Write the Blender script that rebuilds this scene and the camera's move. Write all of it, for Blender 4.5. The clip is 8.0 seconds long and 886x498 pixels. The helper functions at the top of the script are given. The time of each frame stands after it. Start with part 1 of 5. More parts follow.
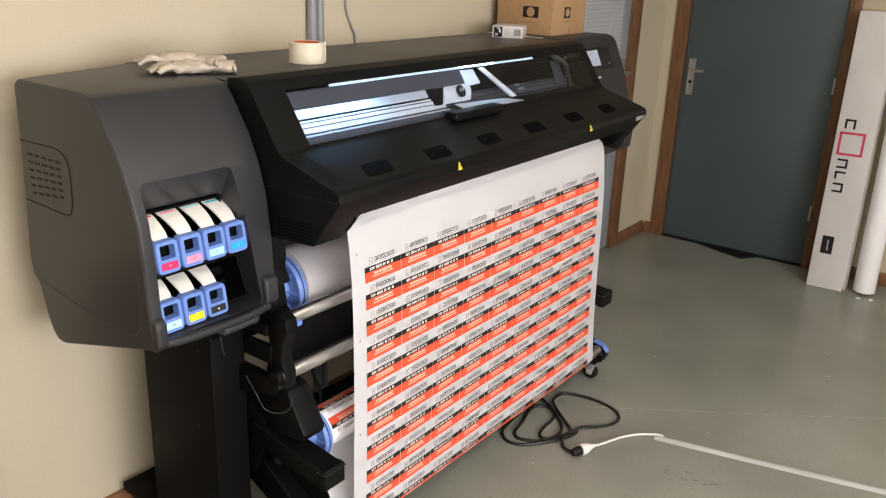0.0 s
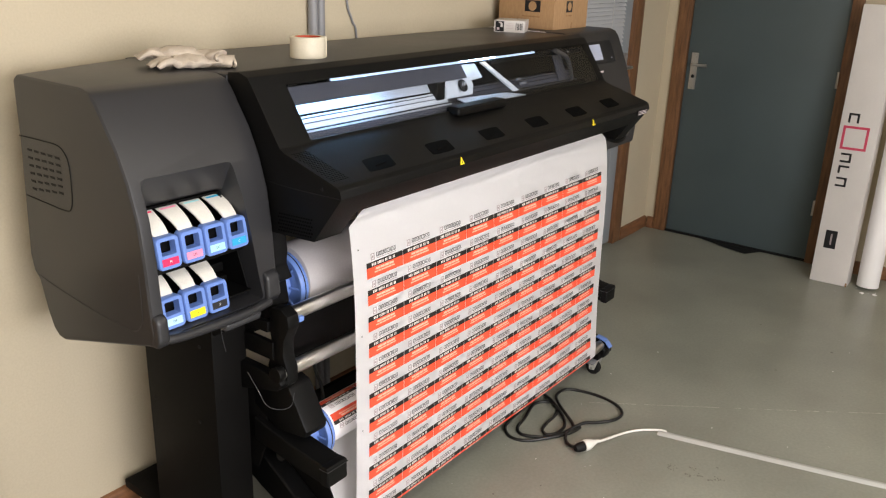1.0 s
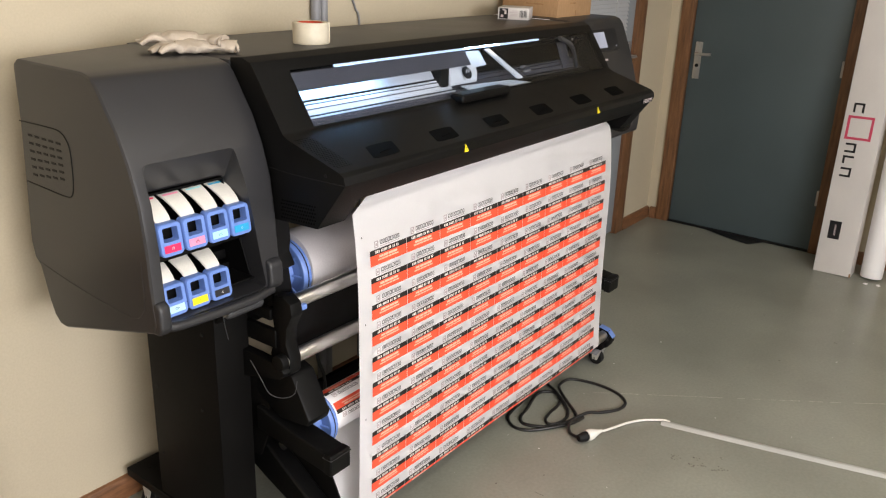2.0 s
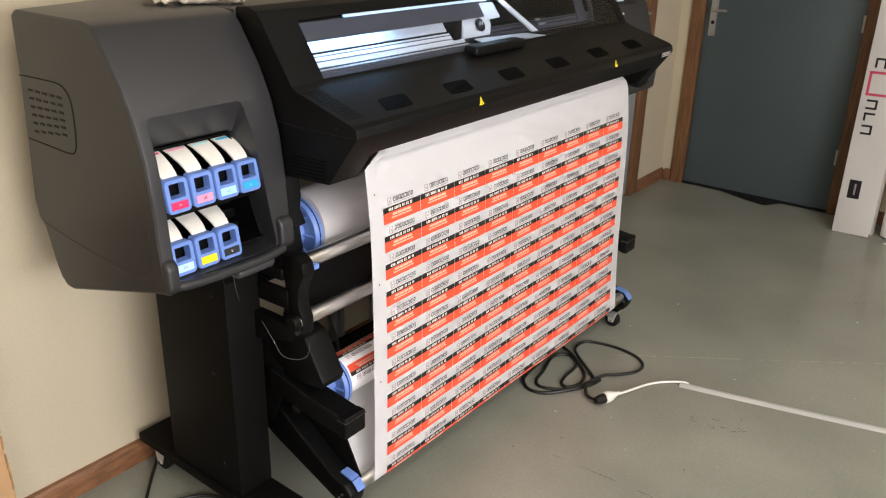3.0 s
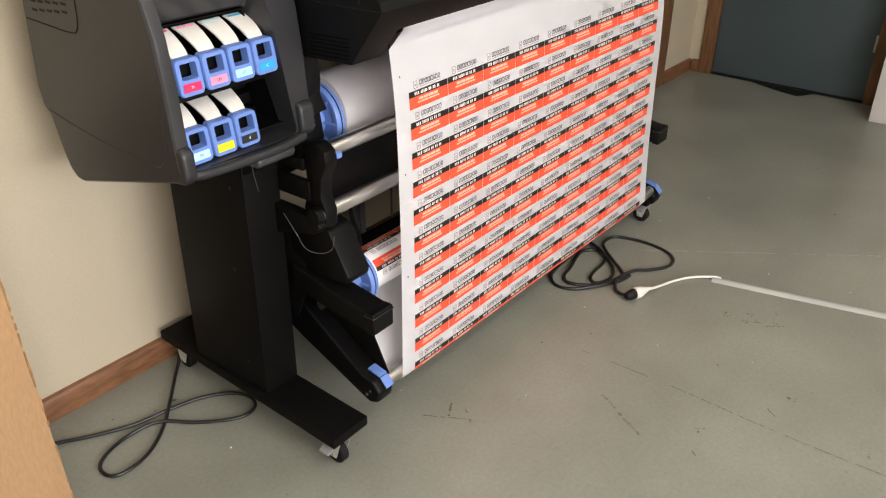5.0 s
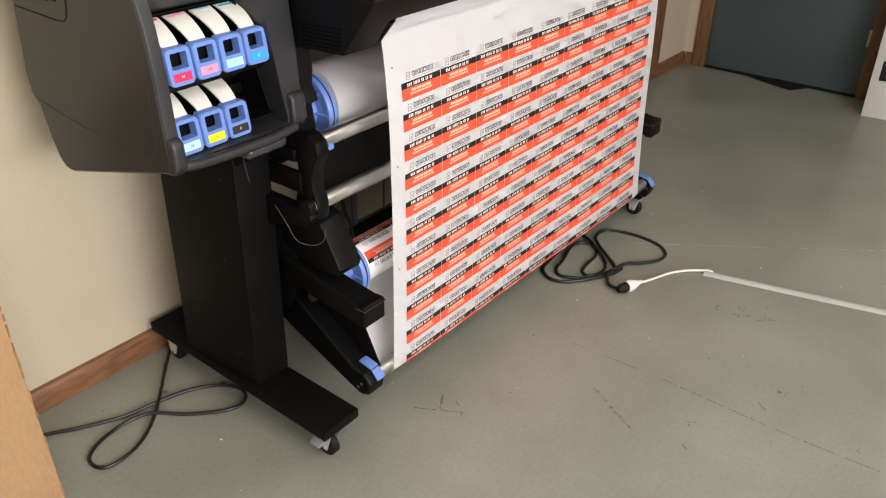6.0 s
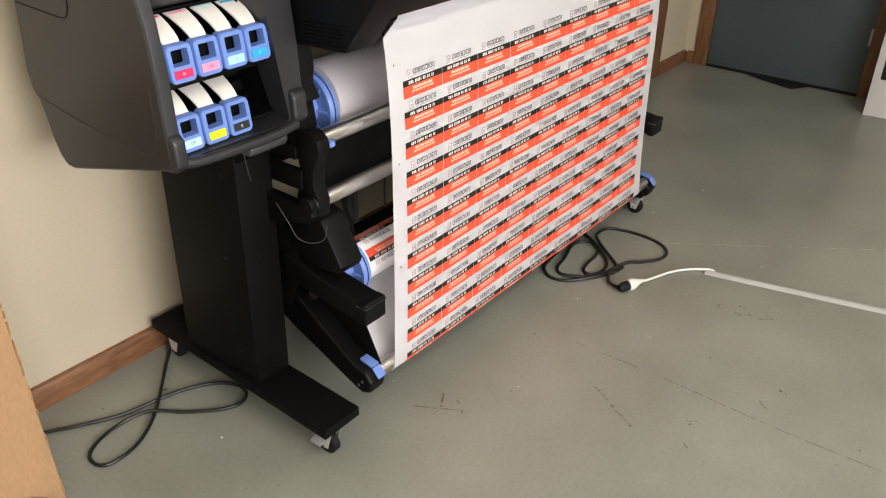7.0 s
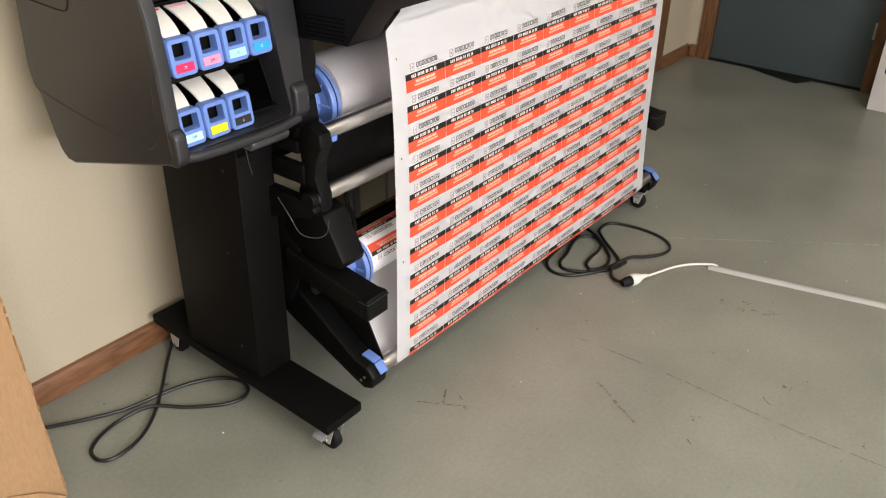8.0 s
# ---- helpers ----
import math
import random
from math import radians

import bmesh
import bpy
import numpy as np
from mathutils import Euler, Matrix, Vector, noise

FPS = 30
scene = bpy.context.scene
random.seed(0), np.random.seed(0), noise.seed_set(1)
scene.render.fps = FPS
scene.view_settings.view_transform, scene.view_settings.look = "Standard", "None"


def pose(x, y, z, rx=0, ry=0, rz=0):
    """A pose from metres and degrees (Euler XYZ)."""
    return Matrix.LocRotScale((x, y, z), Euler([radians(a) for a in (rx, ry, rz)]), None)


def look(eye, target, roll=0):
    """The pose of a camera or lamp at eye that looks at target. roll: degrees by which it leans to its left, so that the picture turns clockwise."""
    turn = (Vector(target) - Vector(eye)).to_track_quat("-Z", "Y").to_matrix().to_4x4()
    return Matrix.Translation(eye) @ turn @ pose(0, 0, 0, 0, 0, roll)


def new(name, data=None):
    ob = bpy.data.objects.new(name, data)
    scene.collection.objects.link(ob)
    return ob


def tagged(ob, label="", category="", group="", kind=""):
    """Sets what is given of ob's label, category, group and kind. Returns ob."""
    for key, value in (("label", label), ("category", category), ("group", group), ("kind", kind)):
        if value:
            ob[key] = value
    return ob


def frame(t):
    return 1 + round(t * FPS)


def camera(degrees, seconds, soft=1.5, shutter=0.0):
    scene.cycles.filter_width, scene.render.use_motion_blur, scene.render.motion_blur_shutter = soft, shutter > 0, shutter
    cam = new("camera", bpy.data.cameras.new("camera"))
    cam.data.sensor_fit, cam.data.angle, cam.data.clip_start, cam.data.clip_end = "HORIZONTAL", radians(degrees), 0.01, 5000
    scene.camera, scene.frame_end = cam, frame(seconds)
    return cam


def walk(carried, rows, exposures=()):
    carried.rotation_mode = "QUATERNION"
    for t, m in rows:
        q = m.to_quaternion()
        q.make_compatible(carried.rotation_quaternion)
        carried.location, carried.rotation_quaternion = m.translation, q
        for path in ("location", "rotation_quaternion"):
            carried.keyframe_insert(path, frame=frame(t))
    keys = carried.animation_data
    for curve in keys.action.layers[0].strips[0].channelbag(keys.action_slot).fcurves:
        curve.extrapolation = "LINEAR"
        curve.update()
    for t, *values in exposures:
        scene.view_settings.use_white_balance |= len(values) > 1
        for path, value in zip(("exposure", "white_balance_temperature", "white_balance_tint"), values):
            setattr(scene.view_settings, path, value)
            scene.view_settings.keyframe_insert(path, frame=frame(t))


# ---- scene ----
cam = camera(56.1, 8.0, soft=1.2)
PATH = [
    (0, (-0.947, -2.036, 1.668), (0.581, -0.928, 1.007), 2.2),
    (0.5, (-0.945, -2.029, 1.665), (0.581, -0.921, 1.0), 2.2),
    (1, (-0.939, -2.03, 1.662), (0.584, -0.92, 0.992), 2.0),
    (1.5, (-0.939, -2.028, 1.661), (0.582, -0.919, 0.984), 2.1),
    (3, (-0.903, -1.973, 1.596), (0.581, -0.868, 0.837), 1.4),
    (3.5, (-0.886, -1.955, 1.574), (0.567, -0.852, 0.753), 0.8),
    (4, (-0.868, -1.925, 1.547), (0.565, -0.842, 0.667), 0.9),
    (4.5, (-0.862, -1.895, 1.524), (0.543, -0.819, 0.593), 0.5),
    (5, (-0.859, -1.889, 1.518), (0.53, -0.823, 0.55), 0.5),
    (6.5, (-0.851, -1.884, 1.515), (0.543, -0.841, 0.53), 1.2),
    (7, (-0.851, -1.882, 1.513), (0.539, -0.837, 0.525), 1.2),
    (7.5, (-0.847, -1.875, 1.509), (0.538, -0.83, 0.514), 1.2),
    (8, (-0.845, -1.873, 1.509), (0.538, -0.83, 0.509), 1.2),
]
walk(cam, [(t, look(eye, target, roll)) for t, eye, target, roll in PATH])

# ---- light ----
world = bpy.data.worlds.new("world")
scene.world = world
world.use_nodes = True
sky = world.node_tree.nodes.new("ShaderNodeTexSky")
sky.sky_type, sky.sun_disc = "NISHITA", False
sky.sun_elevation, sky.sun_rotation = radians(35), radians(200)
world.node_tree.links.new(sky.outputs[0], world.node_tree.nodes["Background"].inputs[0])
world.node_tree.nodes["Background"].inputs[1].default_value = 0.08
scene.view_settings.exposure = 0.18


def area_lamp(name, m, sx, sy, watts, colour):
    data = bpy.data.lights.new(name, "AREA")
    data.shape, data.size, data.size_y, data.energy, data.color = "RECTANGLE", sx, sy, watts, colour
    ob = new(name, data)
    ob.matrix_basis = m
    return ob


ROOM_X0, ROOM_X1, ROOM_Y0, ROOM_H = -3.0, 4.107, -4.6, 2.75
WARM = (1.0, 0.925, 0.80)
COOL = (0.982, 0.960, 0.982)
TUBES = [(-0.2, -2.3, 24), (2.0, -2.9, 16)]
for lx, ly, lw in TUBES:
    area_lamp("ceiling_tube_light", pose(lx, ly, ROOM_H - 0.12), 1.5, 0.3, lw, WARM)

# daylight through the window in the wall that faces the printer
WX0, WX1, WZ0, WZ1 = -2.7, 0.9, 0.95, 2.30
area_lamp("window_daylight", pose((WX0 + WX1) / 2, ROOM_Y0 - 0.02, (WZ0 + WZ1) / 2, 90, 0, 0), WX1 - WX0, WZ1 - WZ0, 205, COOL)

# ---- materials ----
def material(name, colour, rough=0.5, metal=0.0, vary=0.12, scale=6.0, grain=0.05, grain_scale=300.0, bump=0.0,
             rough_vary=0.1, coat=0.0, stretch=(1, 1, 1), tint=None, emit=0.0, spec=0.5):
    m = bpy.data.materials.new(name)
    m.use_nodes = True
    nt = m.node_tree
    N, L = nt.nodes, nt.links
    b = N["Principled BSDF"]
    geo = N.new("ShaderNodeNewGeometry")
    mp = N.new("ShaderNodeMapping")
    mp.inputs["Scale"].default_value = stretch
    L.new(geo.outputs["Position"], mp.inputs[0])
    big, small = N.new("ShaderNodeTexNoise"), N.new("ShaderNodeTexNoise")
    big.inputs["Scale"].default_value, big.inputs["Detail"].default_value = scale, 6
    small.inputs["Scale"].default_value, small.inputs["Detail"].default_value = grain_scale, 3
    for n in (big, small):
        L.new(mp.outputs[0], n.inputs["Vector"])
    ramp = N.new("ShaderNodeMix")
    ramp.data_type = "RGBA"
    dark = tint or tuple(c * (1 - vary) for c in colour)
    light = tuple(min(1, c * (1 + vary)) for c in colour)
    ramp.inputs[6].default_value, ramp.inputs[7].default_value = (*dark, 1), (*light, 1)
    st = N.new("ShaderNodeMapRange")
    st.inputs[1].default_value, st.inputs[2].default_value = 0.3, 0.7
    L.new(big.outputs["Fac"], st.inputs[0])
    L.new(st.outputs[0], ramp.inputs[0])
    fine = N.new("ShaderNodeMix")
    fine.data_type, fine.blend_type = "RGBA", "MULTIPLY"
    fine.inputs[0].default_value = 1.0
    g = N.new("ShaderNodeMapRange")
    g.inputs[1].default_value, g.inputs[2].default_value = 0.3, 0.7
    g.inputs[3].default_value, g.inputs[4].default_value = 1 - grain, 1 + grain
    L.new(small.outputs["Fac"], g.inputs[0])
    L.new(ramp.outputs[2], fine.inputs[6])
    L.new(g.outputs[0], fine.inputs[7])
    L.new(fine.outputs[2], b.inputs["Base Color"])
    r = N.new("ShaderNodeMapRange")
    r.inputs[3].default_value, r.inputs[4].default_value = max(0, rough - rough_vary), min(1, rough + rough_vary)
    L.new(big.outputs["Fac"], r.inputs[0])
    L.new(r.outputs[0], b.inputs["Roughness"])
    b.inputs["Metallic"].default_value = metal
    b.inputs["Coat Weight"].default_value = coat
    b.inputs["Specular IOR Level"].default_value = spec
    if bump:
        bp = N.new("ShaderNodeBump")
        bp.inputs["Strength"].default_value, bp.inputs["Distance"].default_value = 0.6, bump
        L.new(small.outputs["Fac"], bp.inputs["Height"])
        L.new(bp.outputs[0], b.inputs["Normal"])
    if emit:
        b.inputs["Emission Color"].default_value = (*colour, 1)
        b.inputs["Emission Strength"].default_value = emit
    return m


def glass_material(name, colour=(0.9, 0.93, 0.95), rough=0.02, gloss=0.6):
    m = bpy.data.materials.new(name)
    m.use_nodes = True
    N, L = m.node_tree.nodes, m.node_tree.links
    N.remove(N["Principled BSDF"])
    lw, tr, gl, mx = N.new("ShaderNodeLayerWeight"), N.new("ShaderNodeBsdfTransparent"), N.new("ShaderNodeBsdfGlossy"), N.new("ShaderNodeMixShader")
    pw, ad = N.new("ShaderNodeMath"), N.new("ShaderNodeMath")
    pw.operation, ad.operation = "POWER", "MULTIPLY_ADD"
    pw.inputs[1].default_value, ad.inputs[1].default_value, ad.inputs[2].default_value = 4.0, gloss, 0.02
    tr.inputs[0].default_value = (*colour, 1)
    gl.inputs["Roughness"].default_value = rough
    lw.inputs["Blend"].default_value = 0.5
    L.new(lw.outputs["Facing"], pw.inputs[0])
    L.new(pw.outputs[0], ad.inputs[0])
    L.new(ad.outputs[0], mx.inputs[0])
    L.new(tr.outputs[0], mx.inputs[1])
    L.new(gl.outputs[0], mx.inputs[2])
    L.new(mx.outputs[0], N["Material Output"].inputs[0])
    return m


WALL = material("cream_wall_paint", (0.475, 0.41, 0.298), 0.75, vary=0.055, scale=1.1, grain=0.03, grain_scale=160, bump=0.0006)
CEIL = material("white_ceiling_paint", (0.78, 0.76, 0.71), 0.85, vary=0.03)
FLOOR = material("grey_painted_floor", (0.226, 0.230, 0.194), 0.33, vary=0.14, scale=2.6, grain=0.07, grain_scale=90, bump=0.0004, rough_vary=0.04)
WOOD = material("varnished_brown_wood", (0.17, 0.075, 0.032), 0.42, vary=0.35, scale=9, grain=0.15, grain_scale=120, stretch=(1.5, 9, 9), bump=0.0003)
WOOD_V = material("varnished_brown_wood_upright", (0.15, 0.07, 0.03), 0.45, vary=0.35, scale=9, grain=0.15, grain_scale=120, stretch=(9, 9, 1.0), bump=0.0003)
DOOR = material("blue_grey_door_paint", (0.054, 0.073, 0.078), 0.5, vary=0.07, scale=3, grain=0.04, grain_scale=200)
DOOR_GREY = material("grey_door_paint", (0.24, 0.26, 0.28), 0.5, vary=0.05, scale=3)
ALU = material("brushed_aluminium", (0.62, 0.6, 0.57), 0.32, 0.95, vary=0.06, grain=0.08, stretch=(1, 20, 20))
CHROME = material("chromed_steel", (0.75, 0.75, 0.74), 0.18, 1.0, vary=0.04)
STEEL = material("satin_steel", (0.55, 0.53, 0.5), 0.3, 1.0, vary=0.05)
GREYP = material("dark_grey_moulded_plastic", (0.0180, 0.0178, 0.0198), 0.40, vary=0.10, scale=5, grain=0.12, grain_scale=900, bump=0.0002, rough_vary=0.05)
GREYL = material("mid_grey_moulded_plastic", (0.042, 0.042, 0.0445), 0.4, vary=0.08, scale=5, grain=0.08, grain_scale=900, bump=0.0001)
BLACKP = material("black_moulded_plastic", (0.0027, 0.0026, 0.0026), 0.45, vary=0.2, scale=5, grain=0.15, grain_scale=800, bump=0.0002, rough_vary=0.08, spec=0.15)
BLACKM = material("black_powder_coated_steel", (0.0031, 0.0028, 0.0026), 0.55, vary=0.22, scale=4, grain=0.2, grain_scale=700, bump=0.0001, spec=0.10)
RUBBER = material("black_rubber", (0.006, 0.006, 0.006), 0.65, vary=0.2, spec=0.25)
CABLE = material("black_cable_sheath", (0.008, 0.008, 0.008), 0.42, vary=0.2)
BLUE = material("periwinkle_blue_plastic", (0.125, 0.215, 0.53), 0.38, vary=0.06, scale=12)
PAPER = material("white_vinyl_media", (0.945, 0.925, 0.935), 0.40, vary=0.015, scale=3, grain=0.01)
# white vinyl like the web's, darkened in colour for the hood's shade
ROLL_SHADED = material("shaded_white_media_roll", (0.43, 0.41, 0.42), 0.5, vary=0.03, scale=3)
INK_RED = material("printed_orange_red", (0.78, 0.082, 0.036), 0.42, vary=0.03)
INK_BLACK = material("printed_black", (0.011, 0.010, 0.010), 0.42, vary=0.1)
INK_WHITE = material("printed_white_lines", (0.75, 0.70, 0.66), 0.45, vary=0.05)
INK_PALE = material("printed_pale_lines", (0.85, 0.45, 0.33), 0.45, vary=0.05)
INK_GREY = material("printed_grey_emblem", (0.52, 0.44, 0.45), 0.45, vary=0.2)
LABELW = material("white_cartridge_card", (0.66, 0.635, 0.585), 0.55, vary=0.05, scale=20)
CARD = material("brown_cardboard", (0.36, 0.215, 0.105), 0.8, vary=0.08, scale=4, grain=0.08, grain_scale=140, stretch=(1, 1, 0.3), bump=0.0004)
CARD_EDGE = material("torn_cardboard_edge", (0.30, 0.17, 0.075), 0.9, vary=0.3, scale=40)
WHITEBOX = material("white_carton", (0.58, 0.55, 0.53), 0.6, vary=0.06, scale=3)
CLOTH = material("cream_cotton_knit", (0.45, 0.385, 0.315), 0.95, vary=0.12, scale=25, grain=0.25, grain_scale=700, bump=0.001)
TAPE = material("ivory_masking_tape", (0.60, 0.545, 0.43), 0.5, vary=0.06, scale=30)
CORE_RED = material("red_printed_core", (0.55, 0.07, 0.035), 0.5)
WHITEPL = material("white_plastic", (0.70, 0.69, 0.64), 0.4, vary=0.04)
STRIP = material("white_grey_cable_cover", (0.38, 0.38, 0.36), 0.42, vary=0.08, scale=5)
PIPE = material("grey_conduit_pipe", (0.21, 0.21, 0.22), 0.45, vary=0.06)
YELLOW = material("yellow_warning_film", (0.85, 0.66, 0.02), 0.45)
DARKFILM = material("dark_print_film", (0.010, 0.010, 0.012), 0.4, spec=0.3)
PINKRED = material("crimson_print", (0.52, 0.045, 0.10), 0.5)
SCUFF = material("brown_rubbed_scuff", (0.17, 0.155, 0.125), 0.5, vary=0.3, scale=60)
RUST = material("dark_floor_scuff", (0.115, 0.108, 0.09), 0.6, vary=0.4, scale=80)
PALE = material("pale_floor_scratch", (0.42, 0.41, 0.36), 0.6, vary=0.3, scale=80)
LED = material("cool_white_led_strip", (0.30, 0.62, 1.0), 0.5, emit=42.0)
HATCH = material("matt_black_hatch", (0.0016, 0.0016, 0.0016), 0.9, spec=0.05)
LED_CAR = material("boosted_lamp_strip", (0.42, 0.70, 1.0), 0.5, emit=60.0)
LED_DIM = material("soft_cool_lamp_strip", (0.62, 0.76, 1.0), 0.5, emit=1.0)
SCREEN = material("lit_display_screen", (0.36, 0.39, 0.50), 0.35, emit=0.10)
RAILW = material("white_enamelled_metal", (0.78, 0.80, 0.82), 0.35, 0.0, vary=0.05, stretch=(1, 12, 12))
SLATE = material("smoked_inner_cover", (0.075, 0.075, 0.09), 0.35, vary=0.08, grain=0.0)
ZINC = material("zinc_plated_steel", (0.62, 0.60, 0.56), 0.38, 0.55, vary=0.08)
INK_TEXT = material("printed_dark_letters", (0.035, 0.032, 0.036), 0.45, vary=0.1)
BLIND = material("pale_blind_slat", (0.44, 0.45, 0.47), 0.5, vary=0.05)
GLASS = glass_material("clear_pane")
SMOKE = glass_material("viewing_window_pane", (0.80, 0.83, 0.88), 0.04, 0.3)
SWATCH = {k: material("ink_%s_label" % k, c, 0.45, vary=0.03) for k, c in {
    "crimson": (0.70, 0.02, 0.10), "pink": (0.80, 0.26, 0.40), "pale_cyan": (0.36, 0.68, 0.72), "cyan": (0.02, 0.32, 0.58),
    "sky": (0.42, 0.66, 0.86), "yellow": (0.82, 0.66, 0.01), "black": (0.015, 0.015, 0.018)}.items()}


# ---- building helpers ----
BASE = {}


def thing(name, at, label, category, group="", kind=""):
    ob = new(name)
    ob.location = at
    ob.empty_display_size = 0.05
    BASE[ob.name] = Matrix.Translation(at)
    return tagged(ob, label, category, group, kind)


def finish(me, smooth=35):
    me.polygons.foreach_set("use_smooth", [True] * len(me.polygons))
    me.set_sharp_from_angle(angle=radians(smooth))


def part(name, bm, mat, parent=None, label="", smooth=35):
    me = bpy.data.meshes.new(name)
    bmesh.ops.recalc_face_normals(bm, faces=bm.faces)
    bm.to_mesh(me)
    bm.free()
    for mm in (mat if isinstance(mat, (list, tuple)) else [mat]):
        me.materials.append(mm)
    finish(me, smooth)
    ob = new(name, me)
    if parent:
        ob.parent = parent
        ob.matrix_parent_inverse = BASE.get(parent.name, Matrix()).inverted()
    if label:
        tagged(ob, label)
    return ob


def setting(name, bm, mat, label, category, smooth=35):
    return tagged(part(name, bm, mat, None, "", smooth), label, category, "", "structure")


def soften(bm, width, segs=2, sharp=30):
    if width > 0:
        es = [e for e in bm.edges if len(e.link_faces) == 2 and e.calc_face_angle(0) > radians(sharp)]
        bmesh.ops.bevel(bm, geom=es, offset=width, segments=segs, profile=0.6, affect="EDGES", clamp_overlap=True)
    return bm


def box(x0, x1, y0, y1, z0, z1, bevel=0.0, segs=2, bm=None):
    b = bmesh.new()
    r = bmesh.ops.create_cube(b, size=1)
    for v in r["verts"]:
        v.co = Vector(((x0 + x1) / 2 + v.co.x * (x1 - x0), (y0 + y1) / 2 + v.co.y * (y1 - y0), (z0 + z1) / 2 + v.co.z * (z1 - z0)))
    soften(b, bevel, segs)
    return join(bm, b)


def join(bm, b):
    if bm is None:
        return b
    me = bpy.data.meshes.new("tmp")
    b.to_mesh(me)
    b.free()
    bm.from_mesh(me)
    bpy.data.meshes.remove(me)
    return bm


def prism(poly, x0, x1, bevel=0.0, segs=2, sharp=30, bm=None):
    """A (y, z) outline drawn out along x."""
    b = bmesh.new()
    a = [b.verts.new((x0, y, z)) for y, z in poly]
    c = [b.verts.new((x1, y, z)) for y, z in poly]
    n = len(poly)
    b.faces.new(a)
    b.faces.new(c[::-1])
    for i in range(n):
        b.faces.new((a[i], c[i], c[(i + 1) % n], a[(i + 1) % n]))
    bmesh.ops.recalc_face_normals(b, faces=b.faces)
    soften(b, bevel, segs, sharp)
    return join(bm, b)


def rod(p, q, r, segs=20, r2=None, bevel=0.0, bm=None):
    p, q = Vector(p), Vector(q)
    b = bmesh.new()
    bmesh.ops.create_cone(b, cap_ends=True, segments=segs, radius1=r, radius2=r if r2 is None else r2, depth=(q - p).length)
    turn = (q - p).to_track_quat("Z", "Y").to_matrix().to_4x4()
    bmesh.ops.transform(b, matrix=Matrix.Translation((p + q) / 2) @ turn, verts=b.verts)
    if bevel:
        soften(b, bevel, 2, 50)
    return join(bm, b)


def lathe(rings, p, axis, segs=32, bm=None):
    """Rings (radius, offset along the axis) turned round the axis through p; closed at the ends where the radius is 0."""
    b = bmesh.new()
    turn = Vector(axis).to_track_quat("Z", "Y").to_matrix().to_4x4()
    rows = []
    for r, o in rings:
        rows.append([b.verts.new((max(r, 1e-4) * math.cos(2 * math.pi * i / segs), max(r, 1e-4) * math.sin(2 * math.pi * i / segs), o)) for i in range(segs)])
    for ra, rb in zip(rows, rows[1:]):
        for i in range(segs):
            b.faces.new((ra[i], ra[(i + 1) % segs], rb[(i + 1) % segs], rb[i]))
    bmesh.ops.transform(b, matrix=Matrix.Translation(p) @ turn, verts=b.verts)
    return join(bm, b)


def spline(pts, n=8):
    pts = [Vector(p) for p in pts]
    ext = [2 * pts[0] - pts[1]] + pts + [2 * pts[-1] - pts[-2]]
    out = []
    for i in range(1, len(ext) - 2):
        a, b, c, d = ext[i - 1:i + 3]
        for k in range(n):
            t = k / n
            out.append(0.5 * (2 * b + (c - a) * t + (2 * a - 5 * b + 4 * c - d) * t * t + (3 * b - a - 3 * c + d) * t ** 3))
    return out + [pts[-1]]


def tube(pts, r, segs=10, n=8, bm=None, radii=None):
    path = spline(pts, n)
    b = bmesh.new()
    rows, up = [], Vector((0.13, 0.21, 0.97))
    for i, p in enumerate(path):
        d = (path[min(i + 1, len(path) - 1)] - path[max(i - 1, 0)]).normalized()
        s = d.cross(up).normalized()
        u = s.cross(d).normalized()
        rr = r if radii is None else np.interp(i / (len(path) - 1), np.linspace(0, 1, len(radii)), radii)
        rows.append([b.verts.new(p + (s * math.cos(2 * math.pi * k / segs) + u * math.sin(2 * math.pi * k / segs)) * rr) for k in range(segs)])
    for ra, rb in zip(rows, rows[1:]):
        for k in range(segs):
            b.faces.new((ra[k], ra[(k + 1) % segs], rb[(k + 1) % segs], rb[k]))
    b.faces.new(rows[0])
    b.faces.new(rows[-1][::-1])
    return join(bm, b)


def carve(bm, *cutters):
    """bm less the cutters' volumes."""
    me = bpy.data.meshes.new("solid")
    bmesh.ops.recalc_face_normals(bm, faces=bm.faces)
    bm.to_mesh(me)
    bm.free()
    ob = new("solid", me)
    tools = []
    for c in cutters:
        cm = bpy.data.meshes.new("cutter")
        bmesh.ops.recalc_face_normals(c, faces=c.faces)
        c.to_mesh(cm)
        c.free()
        co = new("cutter", cm)
        tools.append(co)
        md = ob.modifiers.new("cut", "BOOLEAN")
        md.object, md.operation, md.solver = co, "DIFFERENCE", "EXACT"
    dg = bpy.context.evaluated_depsgraph_get()
    dg.update()
    done = bpy.data.meshes.new_from_object(ob.evaluated_get(dg))
    out = bmesh.new()
    out.from_mesh(done)
    for o in (ob, *tools):
        m2 = o.data
        bpy.data.objects.remove(o)
        bpy.data.meshes.remove(m2)
    bpy.data.meshes.remove(done)
    return out


def along(pa, pb, s):
    return tuple(a + (b - a) * s for a, b in zip(pa, pb))


